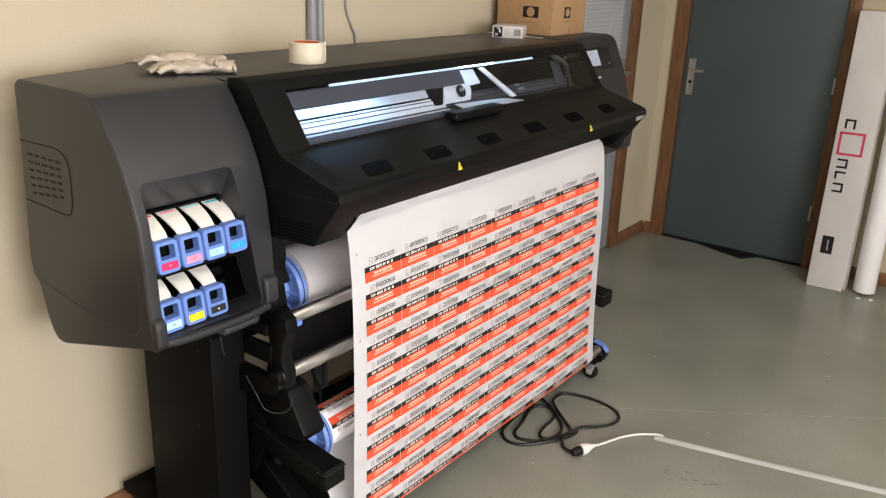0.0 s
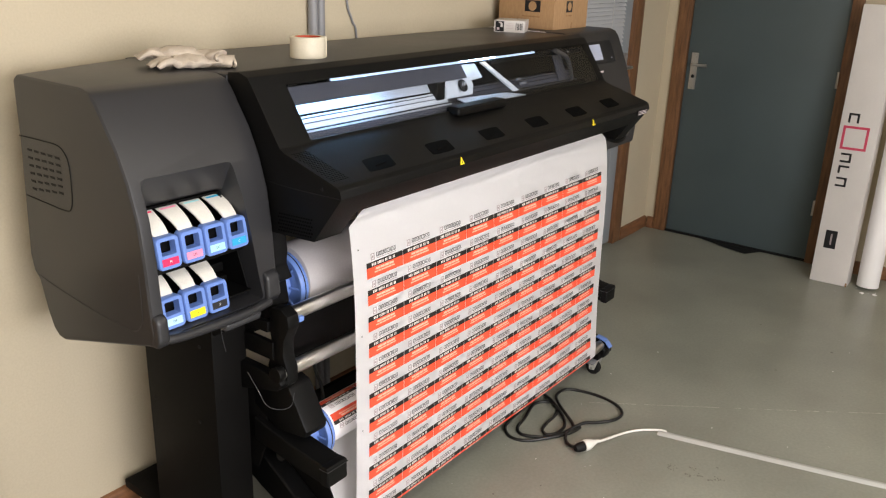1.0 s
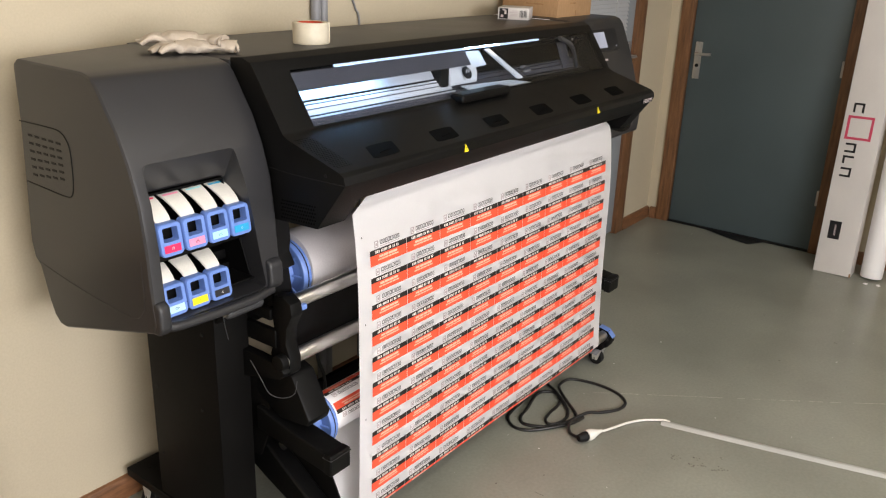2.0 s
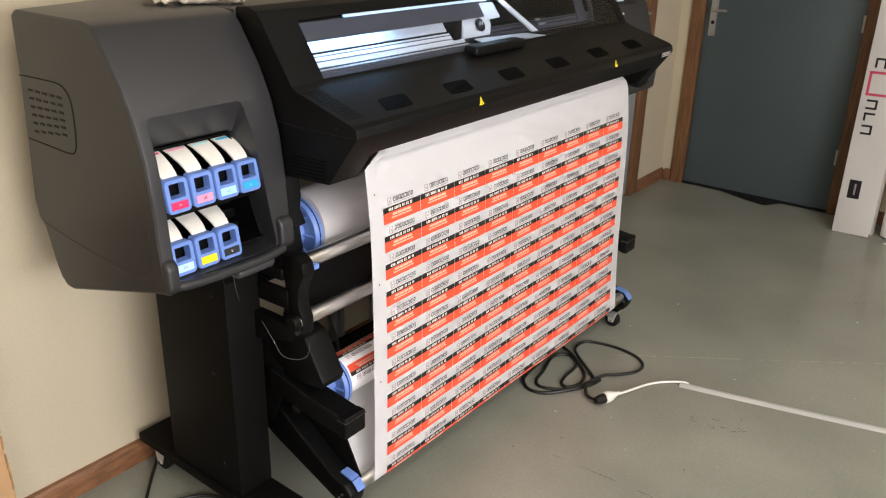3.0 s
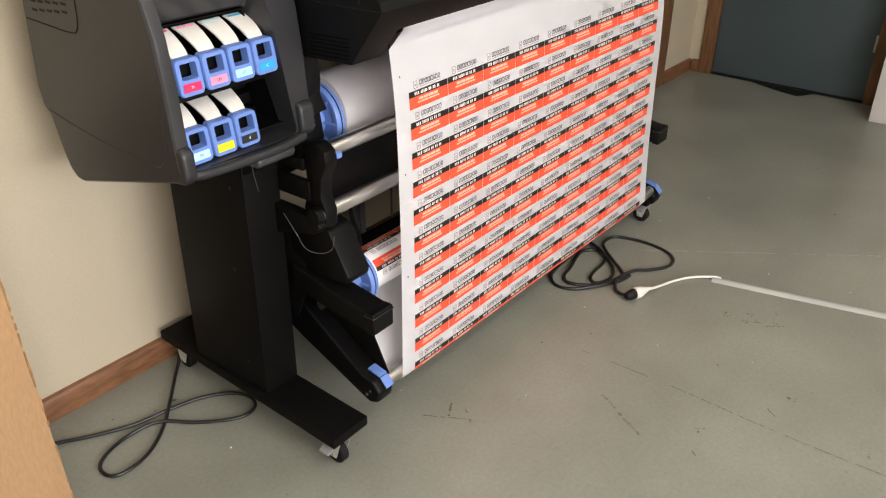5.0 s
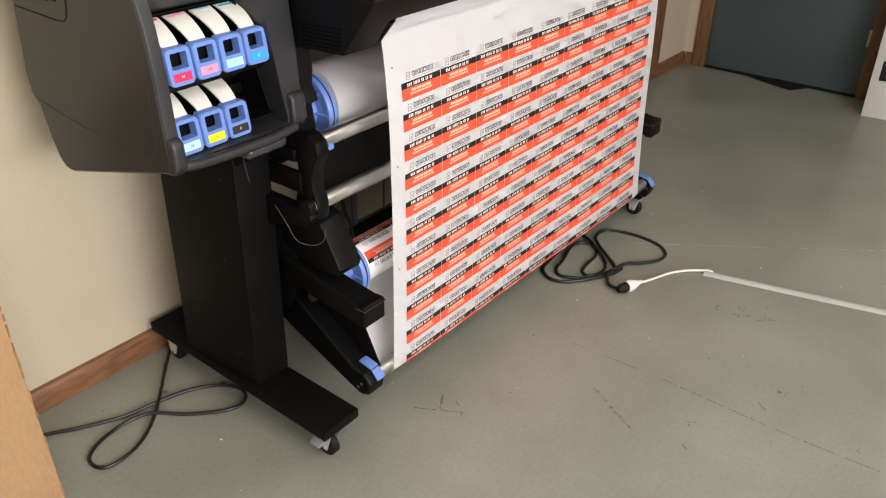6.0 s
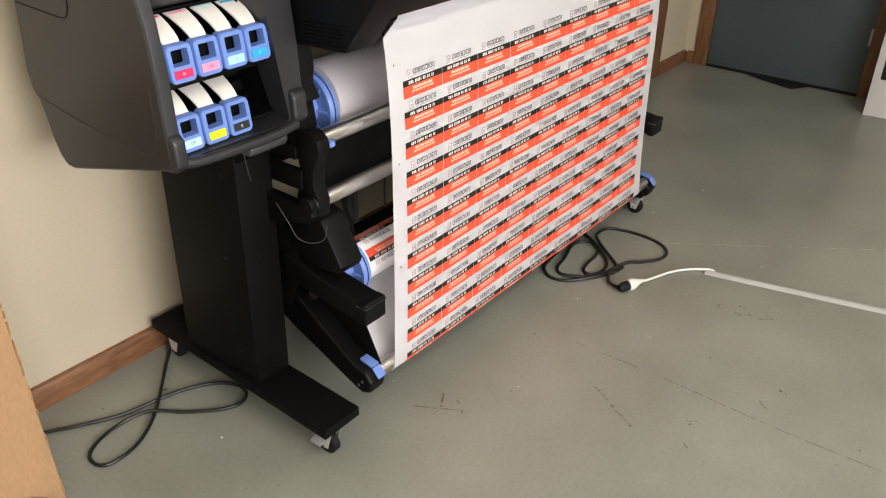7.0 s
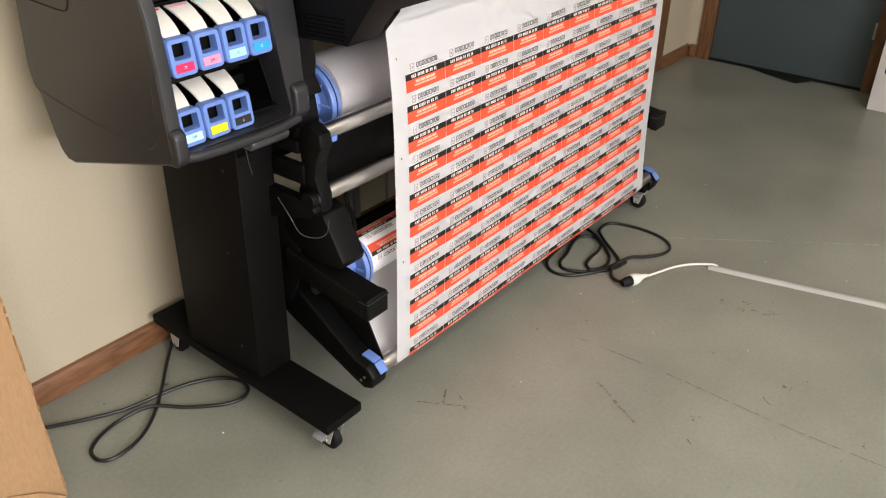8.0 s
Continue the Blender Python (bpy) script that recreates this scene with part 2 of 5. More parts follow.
def plate(corners, thick, bm=None, bevel=0.0):
    """A flat piece on four or more corners, thick against its normal."""
    cs = [Vector(c) for c in corners]
    n = (cs[1] - cs[0]).cross(cs[2] - cs[0]).normalized()
    b = bmesh.new()
    top = [b.verts.new(c) for c in cs]
    low = [b.verts.new(c - n * thick) for c in cs]
    b.faces.new(top)
    b.faces.new(low[::-1])
    for i in range(len(cs)):
        j = (i + 1) % len(cs)
        b.faces.new((top[i], low[i], low[j], top[j]))
    bmesh.ops.recalc_face_normals(b, faces=b.faces)
    soften(b, bevel, 2)
    return join(bm, b)


def rounded(w, h, r, n=4):
    """Corners of a rounded rectangle round the origin."""
    out = []
    for cx, cy, a in ((w / 2 - r, h / 2 - r, 0), (-w / 2 + r, h / 2 - r, 90), (-w / 2 + r, -h / 2 + r, 180), (w / 2 - r, -h / 2 + r, 270)):
        for k in range(n + 1):
            t = radians(a + 90 * k / n)
            out.append((cx + r * math.cos(t), cy + r * math.sin(t)))
    return out


def lettering(text, size, right, up, at, lift=0.0):
    """Flat letters of the built-in font, centred at a place, running along right and standing along up."""
    cu = bpy.data.curves.new("text", "FONT")
    cu.body, cu.size, cu.align_x, cu.align_y = text, size, "CENTER", "CENTER"
    ob = new("text", cu)
    dg = bpy.context.evaluated_depsgraph_get()
    me = bpy.data.meshes.new_from_object(ob.evaluated_get(dg))
    bm = bmesh.new()
    bm.from_mesh(me)
    bpy.data.objects.remove(ob)
    bpy.data.curves.remove(cu)
    bpy.data.meshes.remove(me)
    r, u = Vector(right).normalized(), Vector(up).normalized()
    n = r.cross(u)
    for v in bm.verts:
        v.co = Vector(at) + r * v.co.x + u * v.co.y + n * lift
    return bm


# ---- room ----
DX0, DX1, DTOP = 2.74, 3.620, 2.06       # glazed door in the back wall
EY0, EY1 = -1.02, -0.14                  # blue-grey door in the end wall
XW = ROOM_X1
setting("floor", box(ROOM_X0, XW + 0.1, ROOM_Y0, 0.12, -0.1, 0), FLOOR, "grey painted concrete floor with scuffs and cracks", "floor")
setting("ceiling", box(ROOM_X0 - 0.12, XW + 0.12, ROOM_Y0 - 0.12, 0.14, ROOM_H, ROOM_H + 0.1), CEIL, "plain white ceiling of the room", "ceiling")
bm = box(ROOM_X0, DX0 - 0.085, 0, 0.14, 0, ROOM_H)
box(DX1 + 0.10, XW + 0.12, 0, 0.14, 0, ROOM_H, bm=bm)
box(DX0 - 0.085, DX1 + 0.10, 0, 0.14, DTOP + 0.085, ROOM_H, bm=bm)
setting("wall_back", bm, WALL, "cream painted wall behind the printer", "wall")
bm = box(XW, XW + 0.12, EY1 + 0.08, 0.06, 0, ROOM_H)
box(XW, XW + 0.12, ROOM_Y0, EY0 - 0.06, 0, ROOM_H, bm=bm)
box(XW, XW + 0.12, EY0 - 0.06, EY1 + 0.08, DTOP + 0.07, ROOM_H, bm=bm)
setting("wall_end", bm, WALL, "cream painted end wall with a blue-grey door", "wall")
bm = box(ROOM_X0, WX0, ROOM_Y0 - 0.12, ROOM_Y0, 0, ROOM_H)
box(WX1, XW + 0.12, ROOM_Y0 - 0.12, ROOM_Y0, 0, ROOM_H, bm=bm)
box(WX0, WX1, ROOM_Y0 - 0.12, ROOM_Y0, 0, WZ0, bm=bm)
box(WX0, WX1, ROOM_Y0 - 0.12, ROOM_Y0, WZ1, ROOM_H, bm=bm)
setting("wall_front", bm, WALL, "plain cream wall facing the printer", "wall")
setting("wall_side", box(ROOM_X0 - 0.12, ROOM_X0, ROOM_Y0 - 0.12, 0.14, 0, ROOM_H), WALL, "plain cream side wall", "wall")


def baseboard(name, x0, x1, y0, y1):
    prof = [(0, 0), (0.016, 0), (0.016, 0.058), (0.010, 0.070), (0, 0.074)]
    if abs(x1 - x0) > abs(y1 - y0):
        bm = prism([(-a, b) for a, b in prof], x0, x1)
    else:
        bm = prism([(-a, b) for a, b in prof], y0, y1)
        bmesh.ops.transform(bm, matrix=Matrix.Translation((XW, 0, 0)) @ Matrix(((0, 1, 0, 0), (1, 0, 0, 0), (0, 0, 1, 0), (0, 0, 0, 1))), verts=bm.verts)
    return setting(name, bm, WOOD, "varnished brown wooden skirting along the wall foot", "skirting board")


baseboard("baseboard_back", ROOM_X0, DX0 - 0.086, 0, 0)
baseboard("baseboard_corner", DX1 + 0.101, XW, 0, 0)
baseboard("baseboard_end", 0, 0, EY1 + 0.081, -0.017)
baseboard("baseboard_far", 0, 0, ROOM_Y0, EY0 - 0.061)

w1 = thing("window_1", ((WX0 + WX1) / 2, ROOM_Y0 - 0.06, WZ0), "plain white framed window letting daylight in", "window", kind="structure")
for fx in (WX0, (WX0 + WX1) / 2 - 0.03, WX1 - 0.06):
    part("frame_bar", box(fx, fx + 0.06, ROOM_Y0 - 0.10, ROOM_Y0 - 0.04, WZ0 + 0.06, WZ1 - 0.06, 0.004), WHITEPL, w1)
for fz in (WZ0, WZ1 - 0.06):
    part("frame_bar", box(WX0, WX1, ROOM_Y0 - 0.10, ROOM_Y0 - 0.04, fz, fz + 0.06, 0.004), WHITEPL, w1)
for k in (0, 1):
    wp = part("pane", box(WX0 + 0.061 + k * ((WX1 - WX0) / 2 - 0.03), (WX0 + WX1) / 2 - 0.031 + k * ((WX1 - WX0) / 2 - 0.03), ROOM_Y0 - 0.075, ROOM_Y0 - 0.069, WZ0 + 0.061, WZ1 - 0.061), GLASS, w1)
    wp.visible_shadow = False

# end-wall door
d1 = thing("door_1", (XW, -0.58, 0), "closed blue-grey flush door with brown wooden frame", "door", kind="structure")
part("leaf", box(XW + 0.012, XW + 0.052, EY0 + 0.003, EY1 - 0.003, 0.012, DTOP, 0.003), DOOR, d1)
for a, b in ((EY1, EY1 + 0.08), (EY0 - 0.06, EY0)):
    part("frame_post", box(XW - 0.014, XW + 0.10, a, b, 0, DTOP + 0.07, 0.004), WOOD_V, d1, "varnished brown wood")
part("frame_head", box(XW - 0.014, XW + 0.10, EY0, EY1, DTOP, DTOP + 0.07, 0.004), WOOD, d1)
part("threshold", box(XW - 0.002, XW + 0.06, EY0 + 0.001, EY1 - 0.001, 0.0005, 0.011), RUBBER, d1, "dark gap strip under the leaf")
for hz in (0.33, 1.07, 1.85):
    part("hinge", rod((XW + 0.008, EY0 + 0.008, hz - 0.045), (XW + 0.008, EY0 + 0.008, hz + 0.045), 0.008, 12, bevel=0.002), STEEL, d1, "satin steel hinge")
pl = part("handle_plate", box(XW + 0.004, XW + 0.0125, -0.212, -0.170, 0.925, 1.145, 0.003), ALU, d1, "brushed aluminium back plate")
part("lever", tube([(XW + 0.01, -0.191, 1.078), (XW - 0.03, -0.191, 1.078), (XW - 0.048, -0.198, 1.078), (XW - 0.05, -0.225, 1.079), (XW - 0.05, -0.288, 1.081)], 0.009), ALU, pl, "lever handle")
part("keyhole", rod((XW + 0.0035, -0.191, 1.005), (XW + 0.0045, -0.191, 1.005), 0.011, 16), RUBBER, pl)
for sz in (0.935, 1.135):
    part("screw", rod((XW + 0.0025, -0.191, sz), (XW + 0.0045, -0.191, sz), 0.004, 10), STEEL, pl)
part("sweep", plate([(3.985, -0.70, 0.006), (4.03, -0.56, 0.004), (4.095, -0.40, 0.003), (4.095, -0.76, 0.003)], 0.002), RUBBER, d1, "loose dark rubber flap on the floor")

# glazed door in the back wall
d2 = thing("door_2", (3.2, 0.02, 0), "grey glazed door with blind and brown frame", "door", kind="structure")
for a, b in ((DX0 - 0.085, DX0), (DX1, DX1 + 0.10)):
    part("frame_post", box(a, b, -0.014, 0.12, 0, DTOP + 0.085, 0.004), WOOD_V, d2, "varnished brown wood")
part("frame_head", box(DX0, DX1, -0.014, 0.12, DTOP, DTOP + 0.085, 0.004), WOOD, d2)
bm = box(DX0 + 0.003, DX0 + 0.10, 0.012, 0.056, 0.012, DTOP - 0.004, 0.003)
box(DX1 - 0.10, DX1 - 0.003, 0.012, 0.056, 0.012, DTOP - 0.004, 0.003, bm=bm)
box(DX0 + 0.10, DX1 - 0.10, 0.013, 0.055, 0.012, 0.98, 0.002, bm=bm)
box(DX0 + 0.10, DX1 - 0.10, 0.013, 0.055, DTOP - 0.12, DTOP - 0.004, 0.002, bm=bm)
part("leaf", bm, DOOR_GREY, d2)
pane = part("pane", box(DX0 + 0.101, DX1 - 0.101, 0.032, 0.037, 0.981, DTOP - 0.121), GLASS, d2, "clear glass")
pane.visible_shadow = False
part("lever", tube([(DX1 - 0.05, 0.012, 1.085), (DX1 - 0.05, -0.03, 1.085), (DX1 - 0.06, -0.045, 1.085), (DX1 - 0.14, -0.045, 1.086)], 0.008), ALU, d2, "aluminium lever handle")
part("handle_plate", box(DX1 - 0.07, DX1 - 0.03, 0.004, 0.0115, 0.96, 1.16, 0.003), ALU, d2)
bl = thing("window_blind", (3.2, -0.004, 1.0), "pale grey venetian blind hanging closed on glazed door", "blind")
slat = None
for k in range(46):
    z = 1.0 + k * 0.0215
    if slat is None:
        slat = part("slat", plate([(DX0 + 0.105, 0.002, z - 0.010), (DX1 - 0.105, 0.002, z - 0.010), (DX1 - 0.105, 0.014, z + 0.009), (DX0 + 0.105, 0.014, z + 0.009)], 0.001), BLIND, bl)
        first = z
    else:
        o = new("slat", slat.data)
        o.parent, o.matrix_parent_inverse = bl, Matrix.Translation((-3.2, 0.004, -1.0 + z - first))
part("headrail", box(DX0 + 0.103, DX1 - 0.103, -0.006, 0.020, 1.985, 2.02, 0.002), BLIND, bl)
for sx in (DX0 + 0.25, DX1 - 0.27):
    part("cord", rod((sx, 0.0, 0.985), (sx, 0.0, 1.985), 0.001, 6), WHITEPL, bl)
setting("wall_beyond", box(DX0 - 0.3, DX1 + 0.3, 0.9, 1.0, 0, ROOM_H), CEIL, "plain pale wall beyond the glazed door", "wall")

# conduit and loose wire on the wall
cp = thing("conduit_pipes", (1.1, -0.02, 1.0), "pair of grey conduit pipes clipped to cream wall", "pipe")
for px, pr in ((1.083, 0.017), (1.120, 0.015)):
    part("pipe", rod((px, -pr - 0.002, 0.07), (px, -pr - 0.002, ROOM_H), pr, 18), PIPE, cp)
for cz in (0.6, 1.75, 2.4):
    part("clip", box(1.060, 1.140, -0.026, -0.0005, cz, cz + 0.02, 0.003), PIPE, cp)
wr = part("wall_wire", tube([(1.245, -0.006, 2.74), (1.25, -0.006, 1.8), (1.257, -0.006, 1.514), (1.285, -0.006, 1.43), (1.307, -0.007, 1.36), (1.31, -0.006, 1.0), (1.30, -0.006, 0.07)], 0.004, 8), PIPE)
tagged(wr, "thin grey wire running down the cream wall", "wire")
for lx, ly, lw in TUBES:
    lm = thing("ceiling_light", (lx, ly, ROOM_H), "white ceiling tube light fitting with open underside", "lamp", "ceiling lights")
    part("housing", box(lx - 0.8, lx + 0.8, ly - 0.18, ly + 0.18, ROOM_H - 0.08, ROOM_H - 0.001, 0.006), WHITEPL, lm)

# the back wall and all that hangs on it stands a third of a degree off the printer's line
SKEW = Matrix.Translation((XW, 0.008, 0)) @ Matrix.Rotation(radians(-0.34), 4, "Z") @ Matrix.Translation((-XW, 0, 0))
for o in list(scene.objects):
    if o.parent is None and (o.name in ("wall_back", "baseboard_back", "baseboard_corner", "door_2", "window_blind", "conduit_pipes", "wall_wire")):
        o.matrix_basis = SKEW @ Matrix.Translation(o.location)

# ---- printer ----
pr = thing("large_format_printer", (1.27, -0.4, 0.0), "dark grey and black wide-format printer on a wheeled stand", "printer")

# left cover with the ink bay
side = [(-0.130, 1.366), (-0.148, 1.377), (-0.40, 1.376), (-0.435, 1.368), (-0.452, 1.350), (-0.478, 1.310), (-0.510, 1.262), (-0.541, 1.195),
        (-0.564, 1.118), (-0.576, 1.024), (-0.582, 0.93), (-0.590, 0.862), (-0.580, 0.838), (-0.212, 0.740), (-0.186, 0.742), (-0.166, 0.762),
        (-0.150, 0.800), (-0.127, 0.880), (-0.108, 0.897), (-0.100, 0.940), (-0.127, 1.230)]
left = prism(side, 0.0, 0.358, 0.016, 3, 25)
for v in left.verts:
    if v.co.y > -0.22 and v.co.x > 0.2:
        v.co.y += 0.095
bay = prism([(-0.75, 1.225), (-0.548, 1.212), (-0.490, 1.120), (-0.36, 1.120), (-0.36, 0.875), (-0.53, 0.858), (-0.75, 0.850)], 0.030, 0.300, 0.012, 2)
notch = prism([(-0.75, 0.905), (-0.50, 0.905), (-0.47, 0.80), (-0.47, 0.70), (-0.75, 0.70)], 0.335, 0.40)
for v in bay.verts:
    if v.co.x > 0.2:
        v.co.x += 0.006 - max(v.co.z - 0.87, 0) * 0.11
left = carve(left, bay, notch)
lc = part("ink_cover", left, GREYP, pr, "dark grey rounded cover with an open ink bay", 30)
# side access panel with slots
loop = [(0, y, z) for y, z in ((-0.130, 1.236), (-0.180, 1.237), (-0.227, 1.238), (-0.290, 1.237), (-0.318, 1.222), (-0.329, 1.195), (-0.327, 1.130), (-0.316, 1.097), (-0.290, 1.088), (-0.21, 1.090), (-0.126, 1.093))]
bm = bmesh.new()
tube([(-0.0003, p[1], p[2]) for p in loop], 0.0015, 8, 6, bm=bm)
part("panel_seam", bm, RUBBER, lc, "dark seam of the access panel")
for r in range(6):
    for c in range(5):
        y, z = -0.158 - c * 0.029, 1.208 - r * 0.0185 + c * r * 0.0006
        part("slot", box(-0.0008, 0.002, y - 0.018, y, z - 0.0025, z + 0.0025), RUBBER, lc)
bm = bmesh.new()
crease = [(-0.130, 0.893), (-0.209, 0.880), (-0.326, 0.866), (-0.438, 0.858), (-0.506, 0.857), (-0.536, 0.870), (-0.552, 0.905), (-0.553, 1.0)]
tube([(-0.0001, y, z) for y, z in crease], 0.0012, 8, 6, bm=bm)
part("cover_seam", bm, GREYP, lc)
part("front_rail", tube([(0.018, -0.586, 0.853), (0.06, -0.592, 0.846), (0.16, -0.594, 0.842), (0.26, -0.594, 0.842), (0.325, -0.588, 0.846)], 0.0115, 12), GREYP, lc, "dark grey rounded front rail")
for ex, ez, ew in ((0.017, 0.882, 0.015), (0.332, 0.893, 0.021)):
    part("rail_horn", prism([(-0.588, ez + 0.030), (-0.600, ez + 0.018), (-0.603, ez - 0.030), (-0.592, ez - 0.046), (-0.520, ez - 0.052), (-0.500, ez - 0.02), (-0.530, ez + 0.026)], ex - ew, ex + ew, 0.009, 3), GREYP, lc, "dark grey end horn")
part("under_tab", prism([(-0.56, 0.835), (-0.575, 0.812), (-0.565, 0.795), (-0.47, 0.80), (-0.45, 0.835)], 0.205, 0.315, 0.012, 3), GREYL, lc)
part("bay_back", box(0.031, 0.272, -0.375, -0.362, 0.880, 1.118), BLACKP, lc)
part("bay_liner", plate([(0.2985, -0.545, 0.880), (0.2985, -0.376, 0.880), (0.2735, -0.376, 1.117), (0.2735, -0.490, 1.117)], 0.003), BLACKP, lc)
part("bay_liner", box(0.0305, 0.0345, -0.545, -0.376, 0.880, 1.118), BLACKP, lc)
part("bay_floor", box(0.035, 0.295, -0.560, -0.376, 0.8765, 0.8805), BLACKP, lc)
part("bay_lip", plate([(0.035, -0.4915, 1.1185), (0.272, -0.4915, 1.1185), (0.272, -0.37, 1.1185), (0.035, -0.37, 1.1185)], 0.003), BLACKP, lc)
part("bay_shelf", box(0.031, 0.285, -0.548, -0.37, 0.982, 0.994, 0.003), BLACKP, lc, "black shelf between the cartridge rows")
bm = None
for k in range(3):
    bm = box(0.236, 0.292, -0.475 + k * 0.012, -0.38, 0.872 + k * 0.032, 0.896 + k * 0.032, 0.003, bm=bm)
part("empty_slot", bm, BLACKP, lc, "black empty cartridge slot")

# main beam, hollow behind the viewing window
hollow = [(-0.75, 1.345), (-0.20, 1.345), (-0.20, 1.10), (-0.44, 1.10), (-0.60, 1.222), (-0.75, 1.222)]
beam = carve(prism([(-0.010, 1.36), (-0.022, 1.375), (-0.43, 1.375), (-0.43, 0.945), (-0.30, 0.925), (-0.05, 0.945)], 0.3585, 2.065, 0.006, 2),
             prism(hollow, 0.46, 2.00))
part("beam_cover", beam, GREYP, pr, "dark grey top cover")
hood = prism([(-0.4305, 1.380), (-0.470, 1.384), (-0.500, 1.374), (-0.515, 1.355), (-0.603, 1.221), (-0.618, 1.213), (-0.782, 1.163), (-0.793, 1.155), (-0.798, 1.137),
              (-0.708, 1.016), (-0.570, 1.010), (-0.4305, 1.02)], 0.362, 2.040, 0.003, 2, 14)
hood = carve(hood, prism([(-0.80, 1.42 - 0.07), (-0.5165, 1.350), (-0.42, 1.350), (-0.42, 1.10), (-0.565, 1.20), (-0.598, 1.226), (-0.80, 1.226)], 0.466, 1.992),
             prism([(-0.756, 1.0805), (-0.715, 0.98), (-0.40, 0.98), (-0.40, 1.075)], 0.455, 1.955))
hd = part("hood", hood, BLACKP, pr, "black angular curing hood", 30)
# viewing window
WT, WB = (-0.5180, 1.3495), (-0.6000, 1.2275)
wx0, wx1 = 0.467, 1.991
wn = part("window_pane", plate([(wx0, WB[0], WB[1]), (wx1, WB[0], WB[1]), (wx1, WT[0], WT[1]), (wx0, WT[0], WT[1])], 0.003), SMOKE, hd, "clear viewing window lit from inside")
wn.visible_shadow = False
bm = box(1.03, 1.29, -0.636, -0.585, 1.212, 1.240, 0.012, 3)
part("window_handle", bm, BLACKP, hd, "black moulded grip")


def ledge(x, s, up=0.0):
    """A point on the sloping ledge: s from the window foot (0) to the nose (1)."""
    y, z = -0.618 + s * (-0.782 + 0.618), 1.213 + s * (1.163 - 1.213)
    return Vector((x, y - 0.29 * up, z + 0.957 * up))


for hx in (0.560, 0.806, 1.055, 1.308, 1.566, 1.815):
    bm = bmesh.new()
    vs = [bm.verts.new(ledge(hx + a - b * 0.06, 0.72 + b * 0.8, 0.0007)) for a, b in rounded(0.098, 0.40, 0.035)]
    vs2 = [bm.verts.new(ledge(hx + a * 0.97 - b * 0.06, 0.72 + b * 0.8, -0.002)) for a, b in rounded(0.098, 0.40, 0.035)]
    bm.faces.new(vs)
    for i in range(len(vs)):
        bm.faces.new((vs[i], vs[(i + 1) % len(vs)], vs2[(i + 1) % len(vs)], vs2[i]))
    ht = part("hatch", bm, HATCH, hd, "matt black oval hatch")
    part("finger_slot", tube([ledge(hx - 0.022, 0.78, 0.0008), ledge(hx, 0.76, 0.0012), ledge(hx + 0.022, 0.74, 0.0008)], 0.0016, 8, 4), HATCH, ht)
bm = bmesh.new()
for i in range(20):
    for j in range(7):
        p = ledge(0.376 + j * 0.0075 + (i % 2) * 0.0037, 0.06 + i * 0.042, 0.0005)
        rod(p - Vector((0, 0, 0.002)), p, 0.0021, 6, bm=bm)
tagged(part("vent_holes", bm, HATCH, hd, "small vent perforations"), kind="stuff")
for i in range(14):
    for j in range(6):
        y, z = -0.592 - i * 0.0082 - (j % 2) * 0.004, 1.022 + j * 0.0085 + i * 0.0004
        part("side_vent_hole", rod((0.3612, y, z), (0.3635, y, z), 0.0026, 6), HATCH, hd)
part("side_screw", rod((0.3605, -0.738, 1.150), (0.364, -0.738, 1.150), 0.004, 10), RUBBER, hd)
part("side_seam", tube([(0.3618, -0.552, 1.137), (0.3618, -0.64, 1.134), (0.3618, -0.795, 1.137)], 0.0012, 6, 4), RUBBER, hd)
for tx in (0.824, 1.582):
    w = part("warning_label", plate([(tx - 0.0085, -0.8005, 1.1375), (tx + 0.0085, -0.8005, 1.1375), (tx, -0.7945, 1.1570)], 0.003), YELLOW, hd, "yellow warning triangle")
    part("warning_mark", plate([(tx - 0.0012, -0.8006, 1.1400), (tx + 0.0012, -0.8006, 1.1400), (tx + 0.0008, -0.7975, 1.1500), (tx - 0.0008, -0.7975, 1.1500)], 0.0006), INK_BLACK, w)
rl = part("rating_label", box(1.930, 2.012, -0.8005, -0.7965, 1.124, 1.142), DARKFILM, hd, "small dark label with pale lines")
for k in range(3):
    part("line", box(1.936, 2.006, -0.8012, -0.8003, 1.1265 + k * 0.0052, 1.1282 + k * 0.0052), INK_GREY, rl)

# inside the hood: lamps, rails, platen, carriage
def band(name, x0, x1, s0, s1, back, mat, label="", parent=pr, thick=0.004):
    """A strip parallel to the window, s0 to s1 down its height, set back behind it."""
    def at(x, s):
        y, z = WT[0] + (WB[0] - WT[0]) * s + back, WT[1] + (WB[1] - WT[1]) * s - 0.29 * back
        return (x, y, z)
    return part(name, plate([at(x0, s1), at(x1, s1), at(x1, s0), at(x0, s0)], thick), mat, parent, label)


